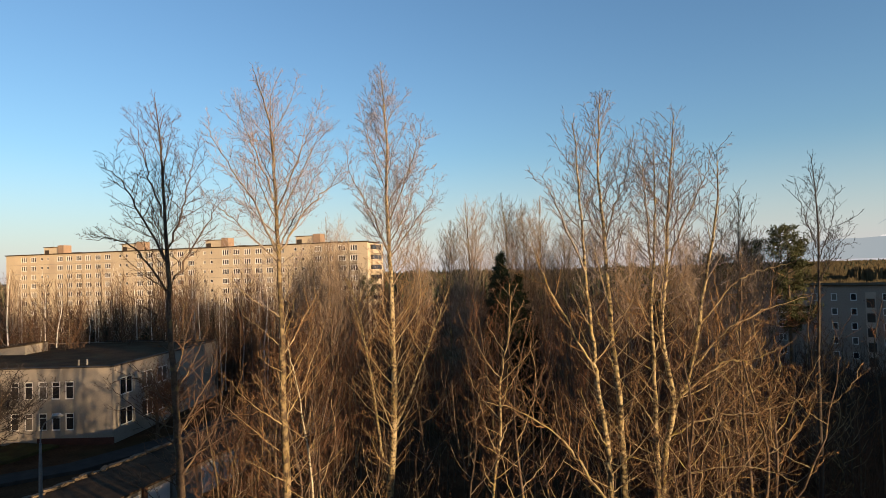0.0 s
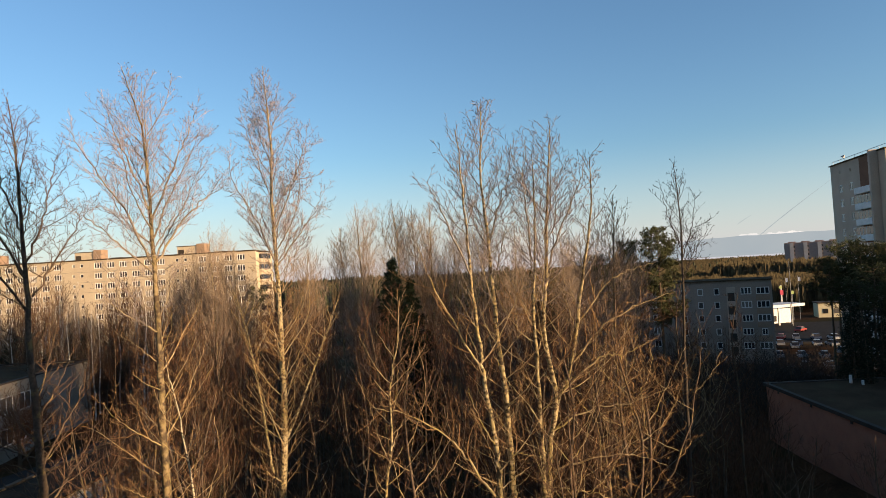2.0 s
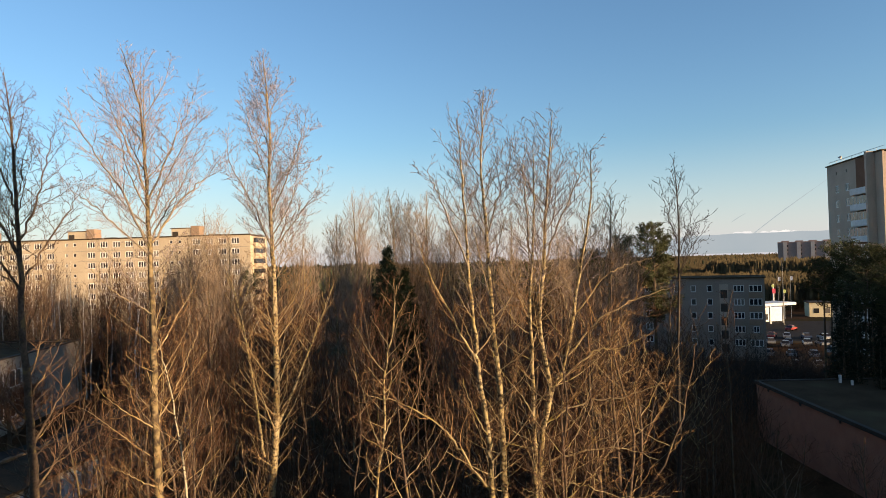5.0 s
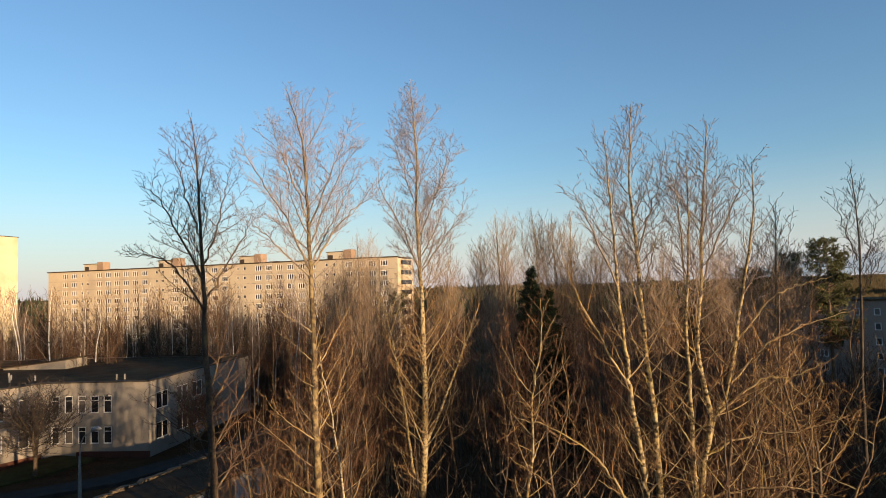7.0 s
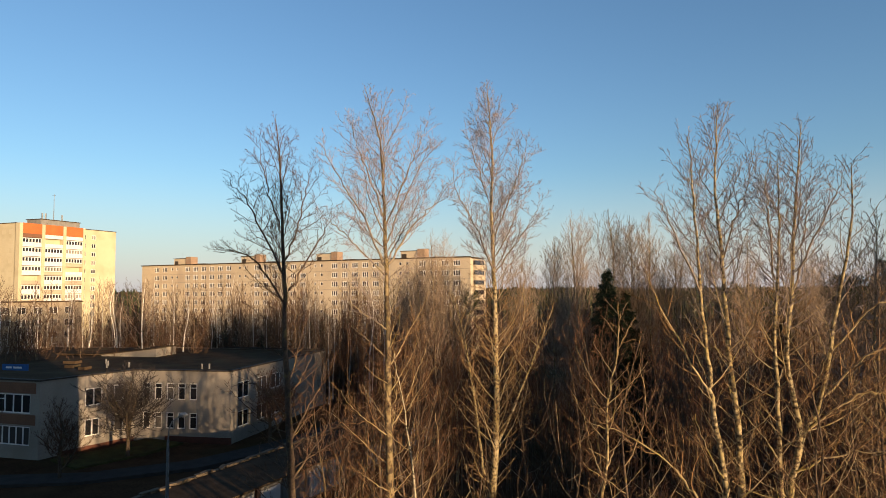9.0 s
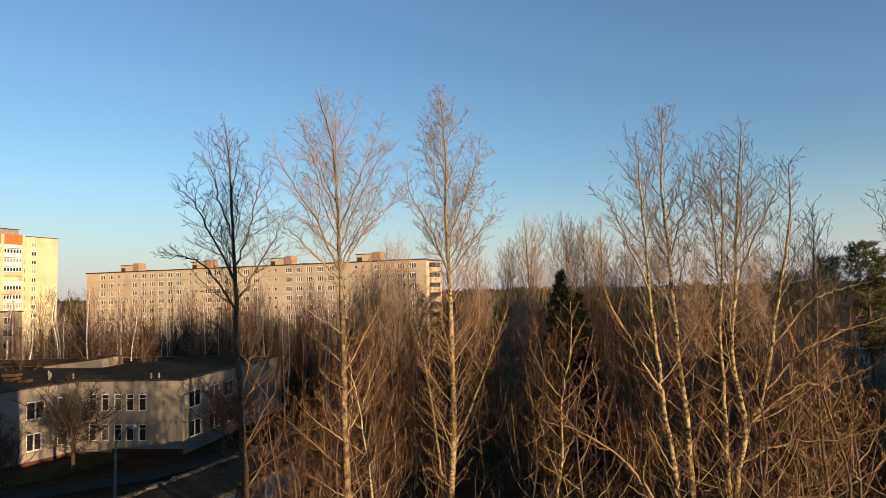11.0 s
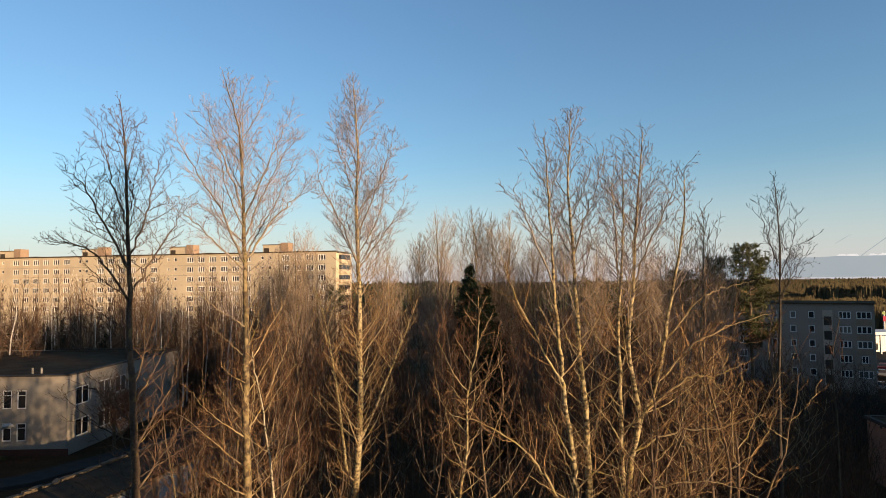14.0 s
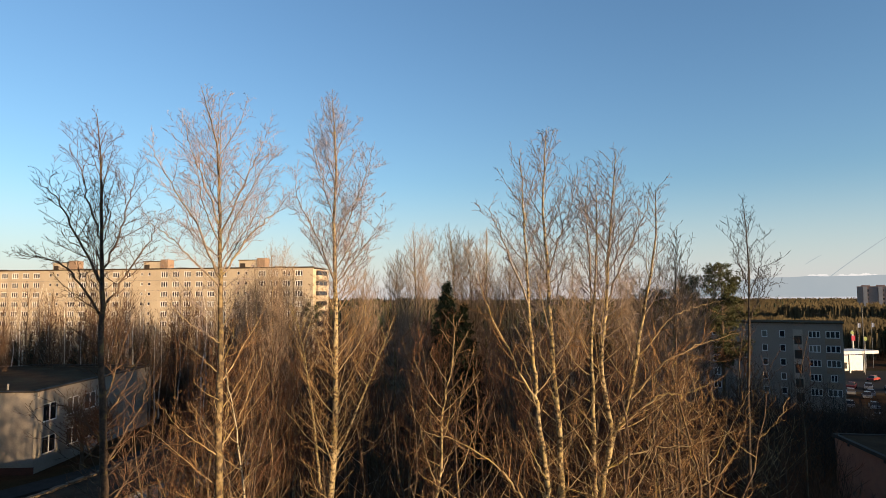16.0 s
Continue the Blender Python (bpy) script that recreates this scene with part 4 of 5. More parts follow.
def plant(tree, name, stems, bark, limb_mat, twig_mat, label, group=""):
    """Makes the thing out of stems (points, radii) and what grew on them."""
    base = stems[0][0][0].copy()
    t = thing(name, Matrix.Translation(base), label, "tree", group)

    def shifted(s):
        s.v = [(x - base.x, y - base.y, z - base.z) for x, y, z in s.v]
        return s

    for i, (pts, radii) in enumerate(stems):
        part("trunk" if i == 0 else "stem", shifted(Solid().tube(pts, radii, 9 if radii[0] > 0.1 else 7)), bark, t, smooth=True)
    for s in tree.limbs:
        high = limb_mat is LIMB and s.v[0][2] > 16.5
        part("limb", shifted(s), GREYLIMB if high else limb_mat, t, smooth=True)
    part("crown", shifted(tree.high_twigs), twig_mat, t, "fine bare twigs")
    if tree.low_twigs.v:
        part("low_crown", shifted(tree.low_twigs), TWIG_GOLD if twig_mat in (TWIG, TWIG_RED) else twig_mat, t, "sparse crooked lower twigs")
    return t


def taper(pts, r0, r1):
    z0, z1 = pts[0].z, pts[-1].z
    return [r1 + (r0 - r1) * max(0.0, 1 - (p.z - z0) / (z1 - z0)) ** 0.85 for p in pts]


def hero(seed, pts, r0, shape, bark, limb_mat, twig_mat, label, extra=(), limbs=(), twig_r=0.0088, gap=0.26, low=(17.0, 0.40), steep=(62, 31), group="tall bare trees", name="aspen_tree"):
    tr = Tree(seed, twig_r)
    line = stem_line(pts, tr.rng)
    stems = [(line, taper(line, r0, 0.012))]
    tr.clothe(*stems[0], shape, gap, steep, low)
    for e_pts, e_r, e_shape in extra:
        l2 = stem_line(e_pts, tr.rng, False)
        stems.append((l2, taper(l2, e_r, 0.012)))
        tr.clothe(*stems[-1], e_shape, gap, steep, low)
    for l_pts, l_r in limbs:
        v = smooth_line([Vector(p) for p in l_pts], 6)
        v = [p + Vector((tr.rng.gauss(0, 0.04), tr.rng.gauss(0, 0.04), tr.rng.gauss(0, 0.04))) if 0 < i < len(v) - 1 else p for i, p in enumerate(v)]
        tr.level(v[0].z < low[0] - 1.5)
        tr.limb(v, l_r * 0.95)
    return plant(tr, name, stems, bark, limb_mat, twig_mat, label, group)


# the dark tree before the white building
hero(11, [(-14.6, 29.6, 6.9), (-14.7, 29.5, 11.2), (-14.9, 29.4, 15.5), (-15.0, 29.4, 19.0), (-15.1, 29.3, 21.9), (-15.2, 29.3, 24.1), (-15.4, 29.2, 26.6)], 0.26,
     [(7, 2.4), (11, 3.0), (14, 3.0), (17, 2.2), (20, 2.2), (22, 2.2), (24.8, 1.5), (26.6, 0.3)], MID_BARK, MID_BARK, TWIG_BROWN, "tall dark bare aspen with ascending limbs", low=(17.0, 0.28),
     limbs=[([(-15.0, 29.4, 18.7), (-15.8, 28.4, 21.0), (-16.2, 27.6, 22.5), (-16.6, 26.8, 23.1)], 0.065), ([(-14.9, 29.4, 17.1), (-15.8, 28.7, 19.0), (-16.6, 27.9, 19.8), (-17.5, 27.1, 19.8)], 0.065),
            ([(-15.0, 29.4, 19.2), (-14.6, 30.2, 21.4), (-14.4, 30.8, 23.5), (-14.3, 31.4, 24.8)], 0.055), ([(-14.8, 29.5, 17.9), (-13.9, 30.2, 19.8), (-13.3, 30.7, 21.3), (-13.1, 31.1, 22.4)], 0.055),
            ([(-15.1, 29.3, 20.8), (-15.6, 29.1, 22.7), (-15.9, 28.9, 24.0), (-16.2, 28.7, 25.6)], 0.05),
            ([(-14.65, 29.5, 8.5), (-13.9, 29.9, 9.7), (-13.1, 30.2, 11.0), (-12.5, 30.4, 12.5)], 0.07), ([(-14.7, 29.5, 10.5), (-13.9, 29.8, 12.0), (-13.2, 30.1, 13.6), (-12.9, 30.2, 15.0)], 0.065),
            ([(-14.75, 29.5, 12.6), (-14.0, 29.8, 13.9), (-13.4, 30.0, 15.4)], 0.05), ([(-14.7, 29.5, 11.5), (-15.6, 29.2, 12.8), (-16.5, 28.9, 13.4), (-17.3, 28.6, 13.2)], 0.055)])
# broad pale crown
hero(12, [(-10.4, 32.4, 6.1), (-10.5, 32.3, 11.1), (-10.5, 32.3, 15.6), (-10.6, 32.3, 19.8), (-10.7, 32.3, 22.7), (-10.9, 32.2, 25.9), (-11.6, 31.9, 28.6)], 0.27,
     [(6, 2.8), (12, 3.4), (16, 2.7), (20, 2.8), (23, 3.4), (26, 2.9), (28.6, 0.6)], DARKER_ASPEN, LIMB, TWIG, "tall bare aspen with a broad vase-shaped crown", low=(17.0, 0.58),
     limbs=[([(-10.6, 32.3, 19.1), (-11.6, 31.4, 21.8), (-12.5, 30.5, 23.6), (-13.1, 29.7, 25.2)], 0.07), ([(-10.6, 32.3, 18.9), (-9.4, 33.0, 21.3), (-8.3, 33.6, 22.5), (-7.6, 34.0, 23.6)], 0.07),
            ([(-10.6, 32.3, 21.3), (-9.7, 33.0, 24.0), (-9.1, 33.6, 25.9), (-8.8, 34.1, 27.0)], 0.06), ([(-10.7, 32.2, 21.8), (-11.4, 31.7, 24.1), (-11.9, 31.2, 25.7), (-12.0, 30.8, 26.8)], 0.055),
            ([(-10.6, 32.3, 18.6), (-11.9, 31.3, 20.2), (-12.8, 30.4, 21.3), (-13.2, 29.7, 21.6)], 0.055)])
# slender neighbour with two low stems
hero(13, [(-6.9, 43.4, 2.5), (-6.5, 43.5, 7.9), (-6.4, 43.5, 14.1), (-6.5, 43.5, 19.0), (-6.6, 43.4, 23.3), (-6.5, 43.4, 27.3), (-6.8, 43.4, 32.1)], 0.28,
     [(4, 2.8), (11, 3.4), (18, 2.8), (22, 3.0), (26, 2.5), (29.7, 1.6), (32.1, 0.35)], ASPEN, LIMB, TWIG, "tall slender bare aspen with lichen-yellow bark", twig_r=0.0115, gap=0.31, low=(19.0, 0.26), steep=(52, 29),
     limbs=[([(-6.5, 43.5, 19.0), (-7.6, 42.8, 22.2), (-8.7, 42.1, 24.4), (-8.9, 41.7, 26.1)], 0.07), ([(-6.4, 43.5, 19.0), (-4.9, 44.0, 21.2), (-3.9, 44.4, 22.6), (-3.4, 44.7, 24.0)], 0.06),
            ([(-6.5, 43.5, 21.4), (-5.1, 44.0, 24.9), (-4.4, 44.3, 27.1), (-4.2, 44.7, 28.6)], 0.06), ([(-6.5, 43.5, 23.0), (-7.4, 43.1, 26.0), (-7.9, 42.6, 27.7), (-8.0, 42.4, 28.5)], 0.05)],
     extra=[([(-7.3, 43.3, 5.5), (-7.8, 43.3, 9.8), (-8.7, 43.1, 15.5), (-9.5, 43.0, 18.2)], 0.10, [(9, 1.0), (15, 1.4), (18.2, 0.4)]),
            ([(-6.3, 43.5, 7.6), (-5.4, 43.7, 9.7), (-4.1, 43.8, 12.7), (-2.5, 43.9, 16.8)], 0.11, [(10, 1.0), (14, 1.5), (17, 0.4)])])
# leaning white birch
hero(14, [(-7.5, 26.9, 8.2), (-7.9, 26.8, 12.1), (-8.25, 26.7, 14.1), (-8.4, 26.6, 15.2)], 0.088,
     [(9, 1.5), (12, 1.9), (14.4, 1.0), (15.2, 0.3)], YOUNG_BIRCH, LIMB, TWIG_RED, "leaning slim white birch with dark marks", name="birch_tree")
# thin stem in the middle
hero(15, [(0.0, 27.0, 8.2), (0.4, 27.0, 11.0), (0.5, 27.0, 13.4), (0.9, 26.9, 15.4), (1.0, 26.9, 17.4)], 0.10,
     [(8, 1.4), (12, 2.0), (16, 1.1), (17.4, 0.4)], ASPEN, LIMB, TWIG_RED, "thin bare aspen sapling between taller trees")
# clump of four stems
hero(16, [(5.5, 27.4, 8.0), (5.4, 27.4, 12.6), (5.2, 27.4, 15.1), (5.1, 27.5, 17.8), (5.0, 27.5, 20.1), (4.9, 27.5, 22.2), (5.1, 27.5, 25.4)], 0.21,
     [(7, 2.4), (13, 2.2), (18, 1.9), (21, 2.1), (23.8, 1.6), (25.4, 0.4)], ASPEN, LIMB, TWIG, "tall bare aspen with yellow lichen on its stem",
     limbs=[([(5.0, 27.5, 18.7), (5.6, 27.7, 20.6), (6.2, 27.9, 22.1), (6.6, 28.1, 23.8)], 0.05)])
hero(17, [(4.8, 26.5, 8.2), (4.7, 26.5, 10.7), (4.35, 26.6, 13.7), (4.3, 26.6, 14.8), (4.1, 26.6, 17.5), (4.0, 26.7, 20.1), (3.9, 26.7, 22.2), (3.8, 26.7, 24.0)], 0.17,
     [(8, 2.6), (13, 2.0), (18, 1.8), (21.5, 1.8), (23.2, 1.2), (24, 0.3)], ASPEN, LIMB, TWIG, "forked bare aspen with a pale stem",
     limbs=[([(4.1, 26.6, 17.5), (3.4, 26.5, 19.4), (2.8, 26.3, 21.0), (2.4, 26.1, 21.7)], 0.05), ([(4.4, 26.6, 13.6), (3.6, 26.7, 15.2), (2.5, 26.8, 17.3), (1.9, 26.9, 19.2)], 0.06), ([(4.8, 26.5, 8.2), (3.6, 26.7, 10.0), (2.6, 26.8, 11.2), (0.9, 26.9, 12.2), (-0.4, 27.0, 12.5)], 0.07)])
hero(18, [(6.8, 27.1, 8.0), (6.8, 27.1, 11.6), (6.8, 27.1, 15.8), (7.0, 27.1, 18.6), (7.1, 27.0, 20.7), (7.1, 27.0, 22.9)], 0.16,
     [(8, 2.0), (14, 2.0), (18, 1.7), (21.5, 1.7), (22.9, 0.4)], ASPEN, LIMB, TWIG, "bare aspen stem in a close clump",
     limbs=[([(6.9, 27.1, 18.2), (6.7, 26.9, 20.5), (6.6, 26.7, 21.9), (6.7, 26.5, 23.4)], 0.045)])
hero(19, [(7.1, 27.6, 7.8), (7.3, 27.5, 10.4), (7.6, 27.4, 12.3), (7.3, 27.5, 15.1), (7.5, 27.4, 17.4), (7.7, 27.4, 20.0), (8.1, 27.3, 24.4)], 0.20,
     [(8, 2.6), (13, 2.6), (17, 2.2), (20, 2.2), (22.8, 1.8), (24.4, 0.4)], ASPEN, LIMB, TWIG, "bare aspen with a kinked sunlit stem",
     extra=[([(7.3, 27.5, 10.4), (7.8, 27.4, 12.4), (8.3, 27.2, 13.5), (9.0, 27.0, 17.2), (9.5, 26.8, 20.1), (9.6, 26.8, 22.6)], 0.12, [(13, 1.2), (17, 1.7), (20, 1.4), (22.6, 0.3)])],
     limbs=[([(7.5, 27.4, 17.7), (8.4, 27.4, 19.8), (9.2, 27.3, 21.4), (9.6, 27.4, 22.6)], 0.05), ([(7.8, 27.4, 12.4), (9.5, 26.8, 13.9), (10.4, 26.5, 14.0), (11.6, 26.2, 14.6)], 0.055), ([(7.3, 27.5, 9.0), (8.8, 27.1, 9.6), (10.3, 26.5, 9.8), (11.8, 25.9, 9.4)], 0.06),
            ([(7.4, 27.4, 10.8), (9.0, 27.0, 11.7), (10.6, 26.4, 12.0), (12.2, 25.8, 12.7)], 0.05), ([(8.3, 27.2, 13.6), (9.8, 26.8, 15.3), (11.3, 26.5, 16.1), (12.8, 26.2, 16.6)], 0.05), ([(7.2, 27.5, 8.4), (8.8, 27.0, 8.2), (10.6, 26.4, 7.7), (12.2, 25.8, 7.9)], 0.05), ([(8.7, 27.1, 15.4), (10.0, 26.9, 17.0), (11.0, 26.7, 17.6), (12.2, 26.5, 17.9)], 0.04)])
# lone tree; its shade is put into the dark bark and near-black twigs
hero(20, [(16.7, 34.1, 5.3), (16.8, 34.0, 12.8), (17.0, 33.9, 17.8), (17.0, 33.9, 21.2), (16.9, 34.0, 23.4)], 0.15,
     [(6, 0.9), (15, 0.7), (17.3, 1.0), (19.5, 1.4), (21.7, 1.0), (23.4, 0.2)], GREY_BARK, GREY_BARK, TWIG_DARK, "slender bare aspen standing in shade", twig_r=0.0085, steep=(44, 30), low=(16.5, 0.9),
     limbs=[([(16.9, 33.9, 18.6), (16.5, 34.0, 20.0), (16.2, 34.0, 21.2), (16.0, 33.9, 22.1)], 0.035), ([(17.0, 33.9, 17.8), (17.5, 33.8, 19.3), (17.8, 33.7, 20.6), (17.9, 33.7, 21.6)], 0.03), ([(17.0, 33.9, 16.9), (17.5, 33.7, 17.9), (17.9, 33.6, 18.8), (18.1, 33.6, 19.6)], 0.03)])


# ---------------------------------------------------------------- trees that share a few forms
def variant(seed, height, r0, reach, bark, limb_mat, twig_mat, base=0.3, name="bare_tree", label="bare tree", twig_r=0.009, orders=THICKET_ORDERS, gap=0.4, steep=(65, 30), kink=0.22, rise=0.16, seg=0.28, group="bare trees of the wood", lean=0.5, stems=1):
    tr = Tree(seed, twig_r, orders, seg, kink, rise)
    g = tr.rng
    pts = [Vector((g.gauss(0, 0.12) * lean * k, g.gauss(0, 0.12) * lean * k, height * k / 5 - (0.5 if k == 0 else 0))) for k in range(6)]
    line = smooth_line(pts, 3)
    shape = [(height * base, reach * 0.6), (height * (base + 0.25), reach * 0.95), (height * 0.74, reach), (height * 0.9, reach * 0.6), (height, 0.15)]
    lines = [(line, taper(line, r0, 0.012))]
    for k in range(1, stems):
        i = g.randrange(2, 8)
        a = g.uniform(0, 6.28)
        ln = (height - line[i].z) * g.uniform(0.5, 0.8)
        side = tr.shoot(line[i], Vector((math.cos(a), math.sin(a), g.uniform(0.8, 1.5))), ln, ln / 8, 0.10, 0.16)
        lines.append((side, taper(side, lines[0][1][i] * 0.7, 0.012)))
    t = thing(name, Matrix.Identity(4), label, "tree", group)
    for k, (course, radii) in enumerate(lines):
        part("stem" if k else "trunk", Solid().tube(course, radii, 7), bark, t, smooth=True)
        tr.clothe(course, radii, shape, gap * (1.5 if k else 1), steep)
    tr.limbs.sort(key=lambda s: -len(s.v))
    for s in tr.limbs:
        if limb_mat is not twig_mat and stems > 1 and len(t.children) < 13:
            part("limb", s, limb_mat, t, smooth=True)
            continue
        n = len(tr.twigs.v)
        tr.twigs.v += s.v
        tr.twigs.f += [tuple(n + i for i in f) for f in s.f]
    part("crown", tr.twigs, twig_mat, t, "fine bare branches and twigs")
    return t


USED = set()


def scatter(forms, places, rng, low=0.85, high=1.15):
    """First use moves the form itself, later ones are copies."""
    for x, y, h in places:
        i = rng.randrange(len(forms))
        f, fh = forms[i]
        s = h / fh
        m = Matrix.Translation((x, y, ground_z(x, y) - 0.1)) @ Matrix.Rotation(rng.uniform(0, 6.28), 4, "Z")
        if f.name in USED:
            c = copy_thing(f, m)
        else:
            USED.add(f.name)
            c = f
            f.matrix_world = m
        c.scale = (s * rng.uniform(low, high),) * 2 + (s,)


rng = random.Random(5)
# lower trees of the near wood, tops below the horizon
def in_sun_lane(x, y):
    """A glade that lets the low sun reach the slender aspen."""
    return x > -6 and abs((x + 6.6) * 0.616 + (y - 43.4) * 0.788) < 2.4


def young(seed, bark, limb_mat, twig_mat, label):
    return variant(seed, 14.5, 0.10, 3.0, bark, limb_mat, twig_mat, base=0.18, name="young_tree", label=label, twig_r=0.0105, gap=0.66, steep=(72, 34), kink=0.26, rise=0.20, lean=0.7, stems=2, group="young trees of the thicket"), 14.5


front = [young(30, MID_BARK, LIMB, TWIG_GOLD, "young bare aspen with sunlit golden twigs"), young(31, MID_BARK, LIMB, TWIG_BROWN, "young bare aspen with brown twigs"), young(33, MID_BARK, LIMB, TWIG_BROWN, "young bare aspen with brown twigs")]
crooked = [(variant(36 + i, 16.5, 0.12, 2.7, MID_BARK, LIMB, TWIG_GOLD if i else TWIG_BROWN, base=0.42, name="young_tree", label="crooked bare aspen with sunlit golden limbs", twig_r=0.0105, gap=0.42, steep=(78, 42), kink=0.34, rise=0.16, lean=0.5, stems=2, group="young trees of the thicket"), 16.5) for i in range(2)]
near = [young(32, DARK_BARK, MID_BARK, TWIG_RED, "young bare tree deep in the thicket"), young(34, MID_BARK, MID_BARK, TWIG_RED, "young bare tree with reddish twigs"), young(35, MID_BARK, GREYLIMB, TWIG_BROWN, "young bare aspen with brown twigs")]
places = []
for k in range(13):
    a = radians(rng.uniform(-19, 20))
    d = rng.uniform(27, 34)
    if -0.24 < a < -0.07 or in_sun_lane(d * math.sin(a), d * math.cos(a)):
        continue
    places.append((d * math.sin(a), d * math.cos(a), max(8.0, EYE - d * math.tan(radians(rng.uniform(2.5, 9.5))))))
for x, y, h in ((11.8, 29.5, 16.0), (13.2, 31.0, 15.8), (22.4, 43.0, 14.2), (23.4, 43.8, 12.6), (20.0, 41.0, 13.6), (20.9, 42.8, 14.4), (22.0, 44.6, 13.6), (20.4, 41.6, 12.0), (-6.0, 35.0, 8.4), (-4.0, 37.0, 9.0), (-9.5, 38.0, 9.0), (-7.0, 38.5, 9.4)):
    places.append((x, y, h))
scatter(front, places, rng)
scatter(crooked, [(12.0, 31.3, 17.2), (11.6, 32.6, 16.9), (12.6, 33.8, 16.4), (10.8, 30.6, 16.4)], rng)
places = []
for k in range(58):
    a = radians(rng.uniform(-19.5, 23.5))
    d = rng.uniform(33, 56)
    if (-0.24 < a < -0.05 and d < 44) or in_sun_lane(d * math.sin(a), d * math.cos(a)):
        continue
    x, y = d * math.sin(a), d * math.cos(a)
    top = EYE - d * math.tan(radians(rng.uniform(1.8, 7.5)))
    places.append((x, y, max(8.0, top)))
for x, y, h in ((-14.6, 33.5, 12.5), (-13.2, 36.0, 13.5), (-15.8, 37.5, 12.5), (-14.2, 41.0, 13.5), (-13.0, 31.0, 10.5), (-10.6, 37.0, 14.0), (-16.6, 40.5, 11.5), (-17.0, 46.0, 10.5), (-17.5, 50.5, 11.5), (-18.5, 55.0, 11.0), (-16.0, 42.0, 9.0), (-19.0, 60.0, 12.0), (-15.5, 38.5, 8.0), (-16.5, 44.5, 9.5), (-18.0, 48.5, 10.0), (-18.5, 58.0, 11.5), (-20.0, 64.0, 11.0), (-21.5, 70.0, 12.0), (-24.0, 76.0, 11.0), (-27.0, 82.0, 10.5)):
    places.append((x, y, h))
for x, y, h in ((16.4, 37.5, 12.6), (23.5, 48.0, 12.0), (21.0, 38.5, 10.5), (13.0, 33.0, 15.0), (22.1, 33.3, 8.8), (-5.0, 49.0, 13.5), (-3.6, 52.0, 14.2), (-2.0, 50.0, 13.2), (-0.8, 54.0, 14.4), (0.6, 51.0, 13.6), (-4.4, 56.0, 14.8), (1.8, 53.0, 13.8), (-1.6, 57.0, 14.6), (24.0, 34.4, 7.6), (22.8, 27.9, 9.4), (23.6, 29.0, 8.6)):
    places.append((x, y, h))
scatter(near, places, rng)
# background birches that stand above the horizon
tall = [(variant(40 + i, 25, 0.16, 4.4, ASPEN, LIMB, TWIG_PALE, base=0.3, name="tall_tree", label="tall bare tree at the back of the wood", twig_r=0.012, orders=BACK_ORDERS, gap=0.33, steep=(45, 22), seg=0.4, kink=0.14, group="tall trees at the back"), 25) for i in range(3)]
scatter(tall, [(-1.8, 74.9, 26.4), (2.6, 74.9, 26.7), (6.6, 74.6, 26.3), (4.6, 76, 25.6), (-4.5, 78, 24), (9, 74, 24.6), (12, 72, 23.6), (-14.3, 58.2, 23.2), (-12.6, 60, 21.4), (-16.5, 61, 21.6), (16, 42.2, 22.6), (13, 60, 22.5), (18.5, 62, 21.5), (21, 64, 21), (24.5, 62, 20), (-19, 66, 20.5), (-7.5, 70, 21.5), (-2, 60, 18.5)], rng)
# mixed wood behind
mid = [(variant(50 + i, 17, 0.12, 2.6, DARK_BARK, DARK_BARK, TWIG_RED, base=0.22, label="bare tree deep in the wood", twig_r=0.014, orders=FAR_ORDERS, gap=0.55, steep=(60, 30), seg=0.6), 17) for i in range(3)]
places = []
for k in range(120):
    a = radians(rng.uniform(-27, 27))
    d = 58 * (150 / 58) ** rng.random()
    x, y = d * math.sin(a), d * math.cos(a)
    if x < -26 and y < 100:
        continue
    top = EYE - d * math.tan(radians(rng.uniform(0.9, 2.6)))
    places.append((x, y, max(11, top - ground_z(x, y))))
scatter(mid, places, rng)
places = []
for k in range(24):
    y = rng.uniform(56, 88)
    places.append((rng.uniform(-0.33, -0.2) * y, y, rng.uniform(10, 15)))
scatter(near, places, rng)
places = []
for k in range(50):
    x, y = rng.uniform(-30, 26), rng.uniform(42, 76)
    if x < -17 and y < 72:
        continue
    places.append((x, y, EYE - math.hypot(x, y) * math.tan(radians(rng.uniform(1.3, 4.5)))))
scatter(mid, places, rng)
places = []
for k in range(95):
    a = radians(rng.uniform(-41, -9))
    d = rng.uniform(104, 160)
    places.append((d * math.sin(a), d * math.cos(a), EYE - d * math.tan(radians(rng.uniform(1.2, 3.6)))))
for x, y, h in ((40, 84, 11), (44, 90, 12), (48, 96, 13), (53, 100, 12), (46, 80, 9), (56, 92, 10), (50, 86, 9), (60, 98, 10), (38, 76, 10)):
    places.append((x, y, h))
scatter(mid, places, rng)
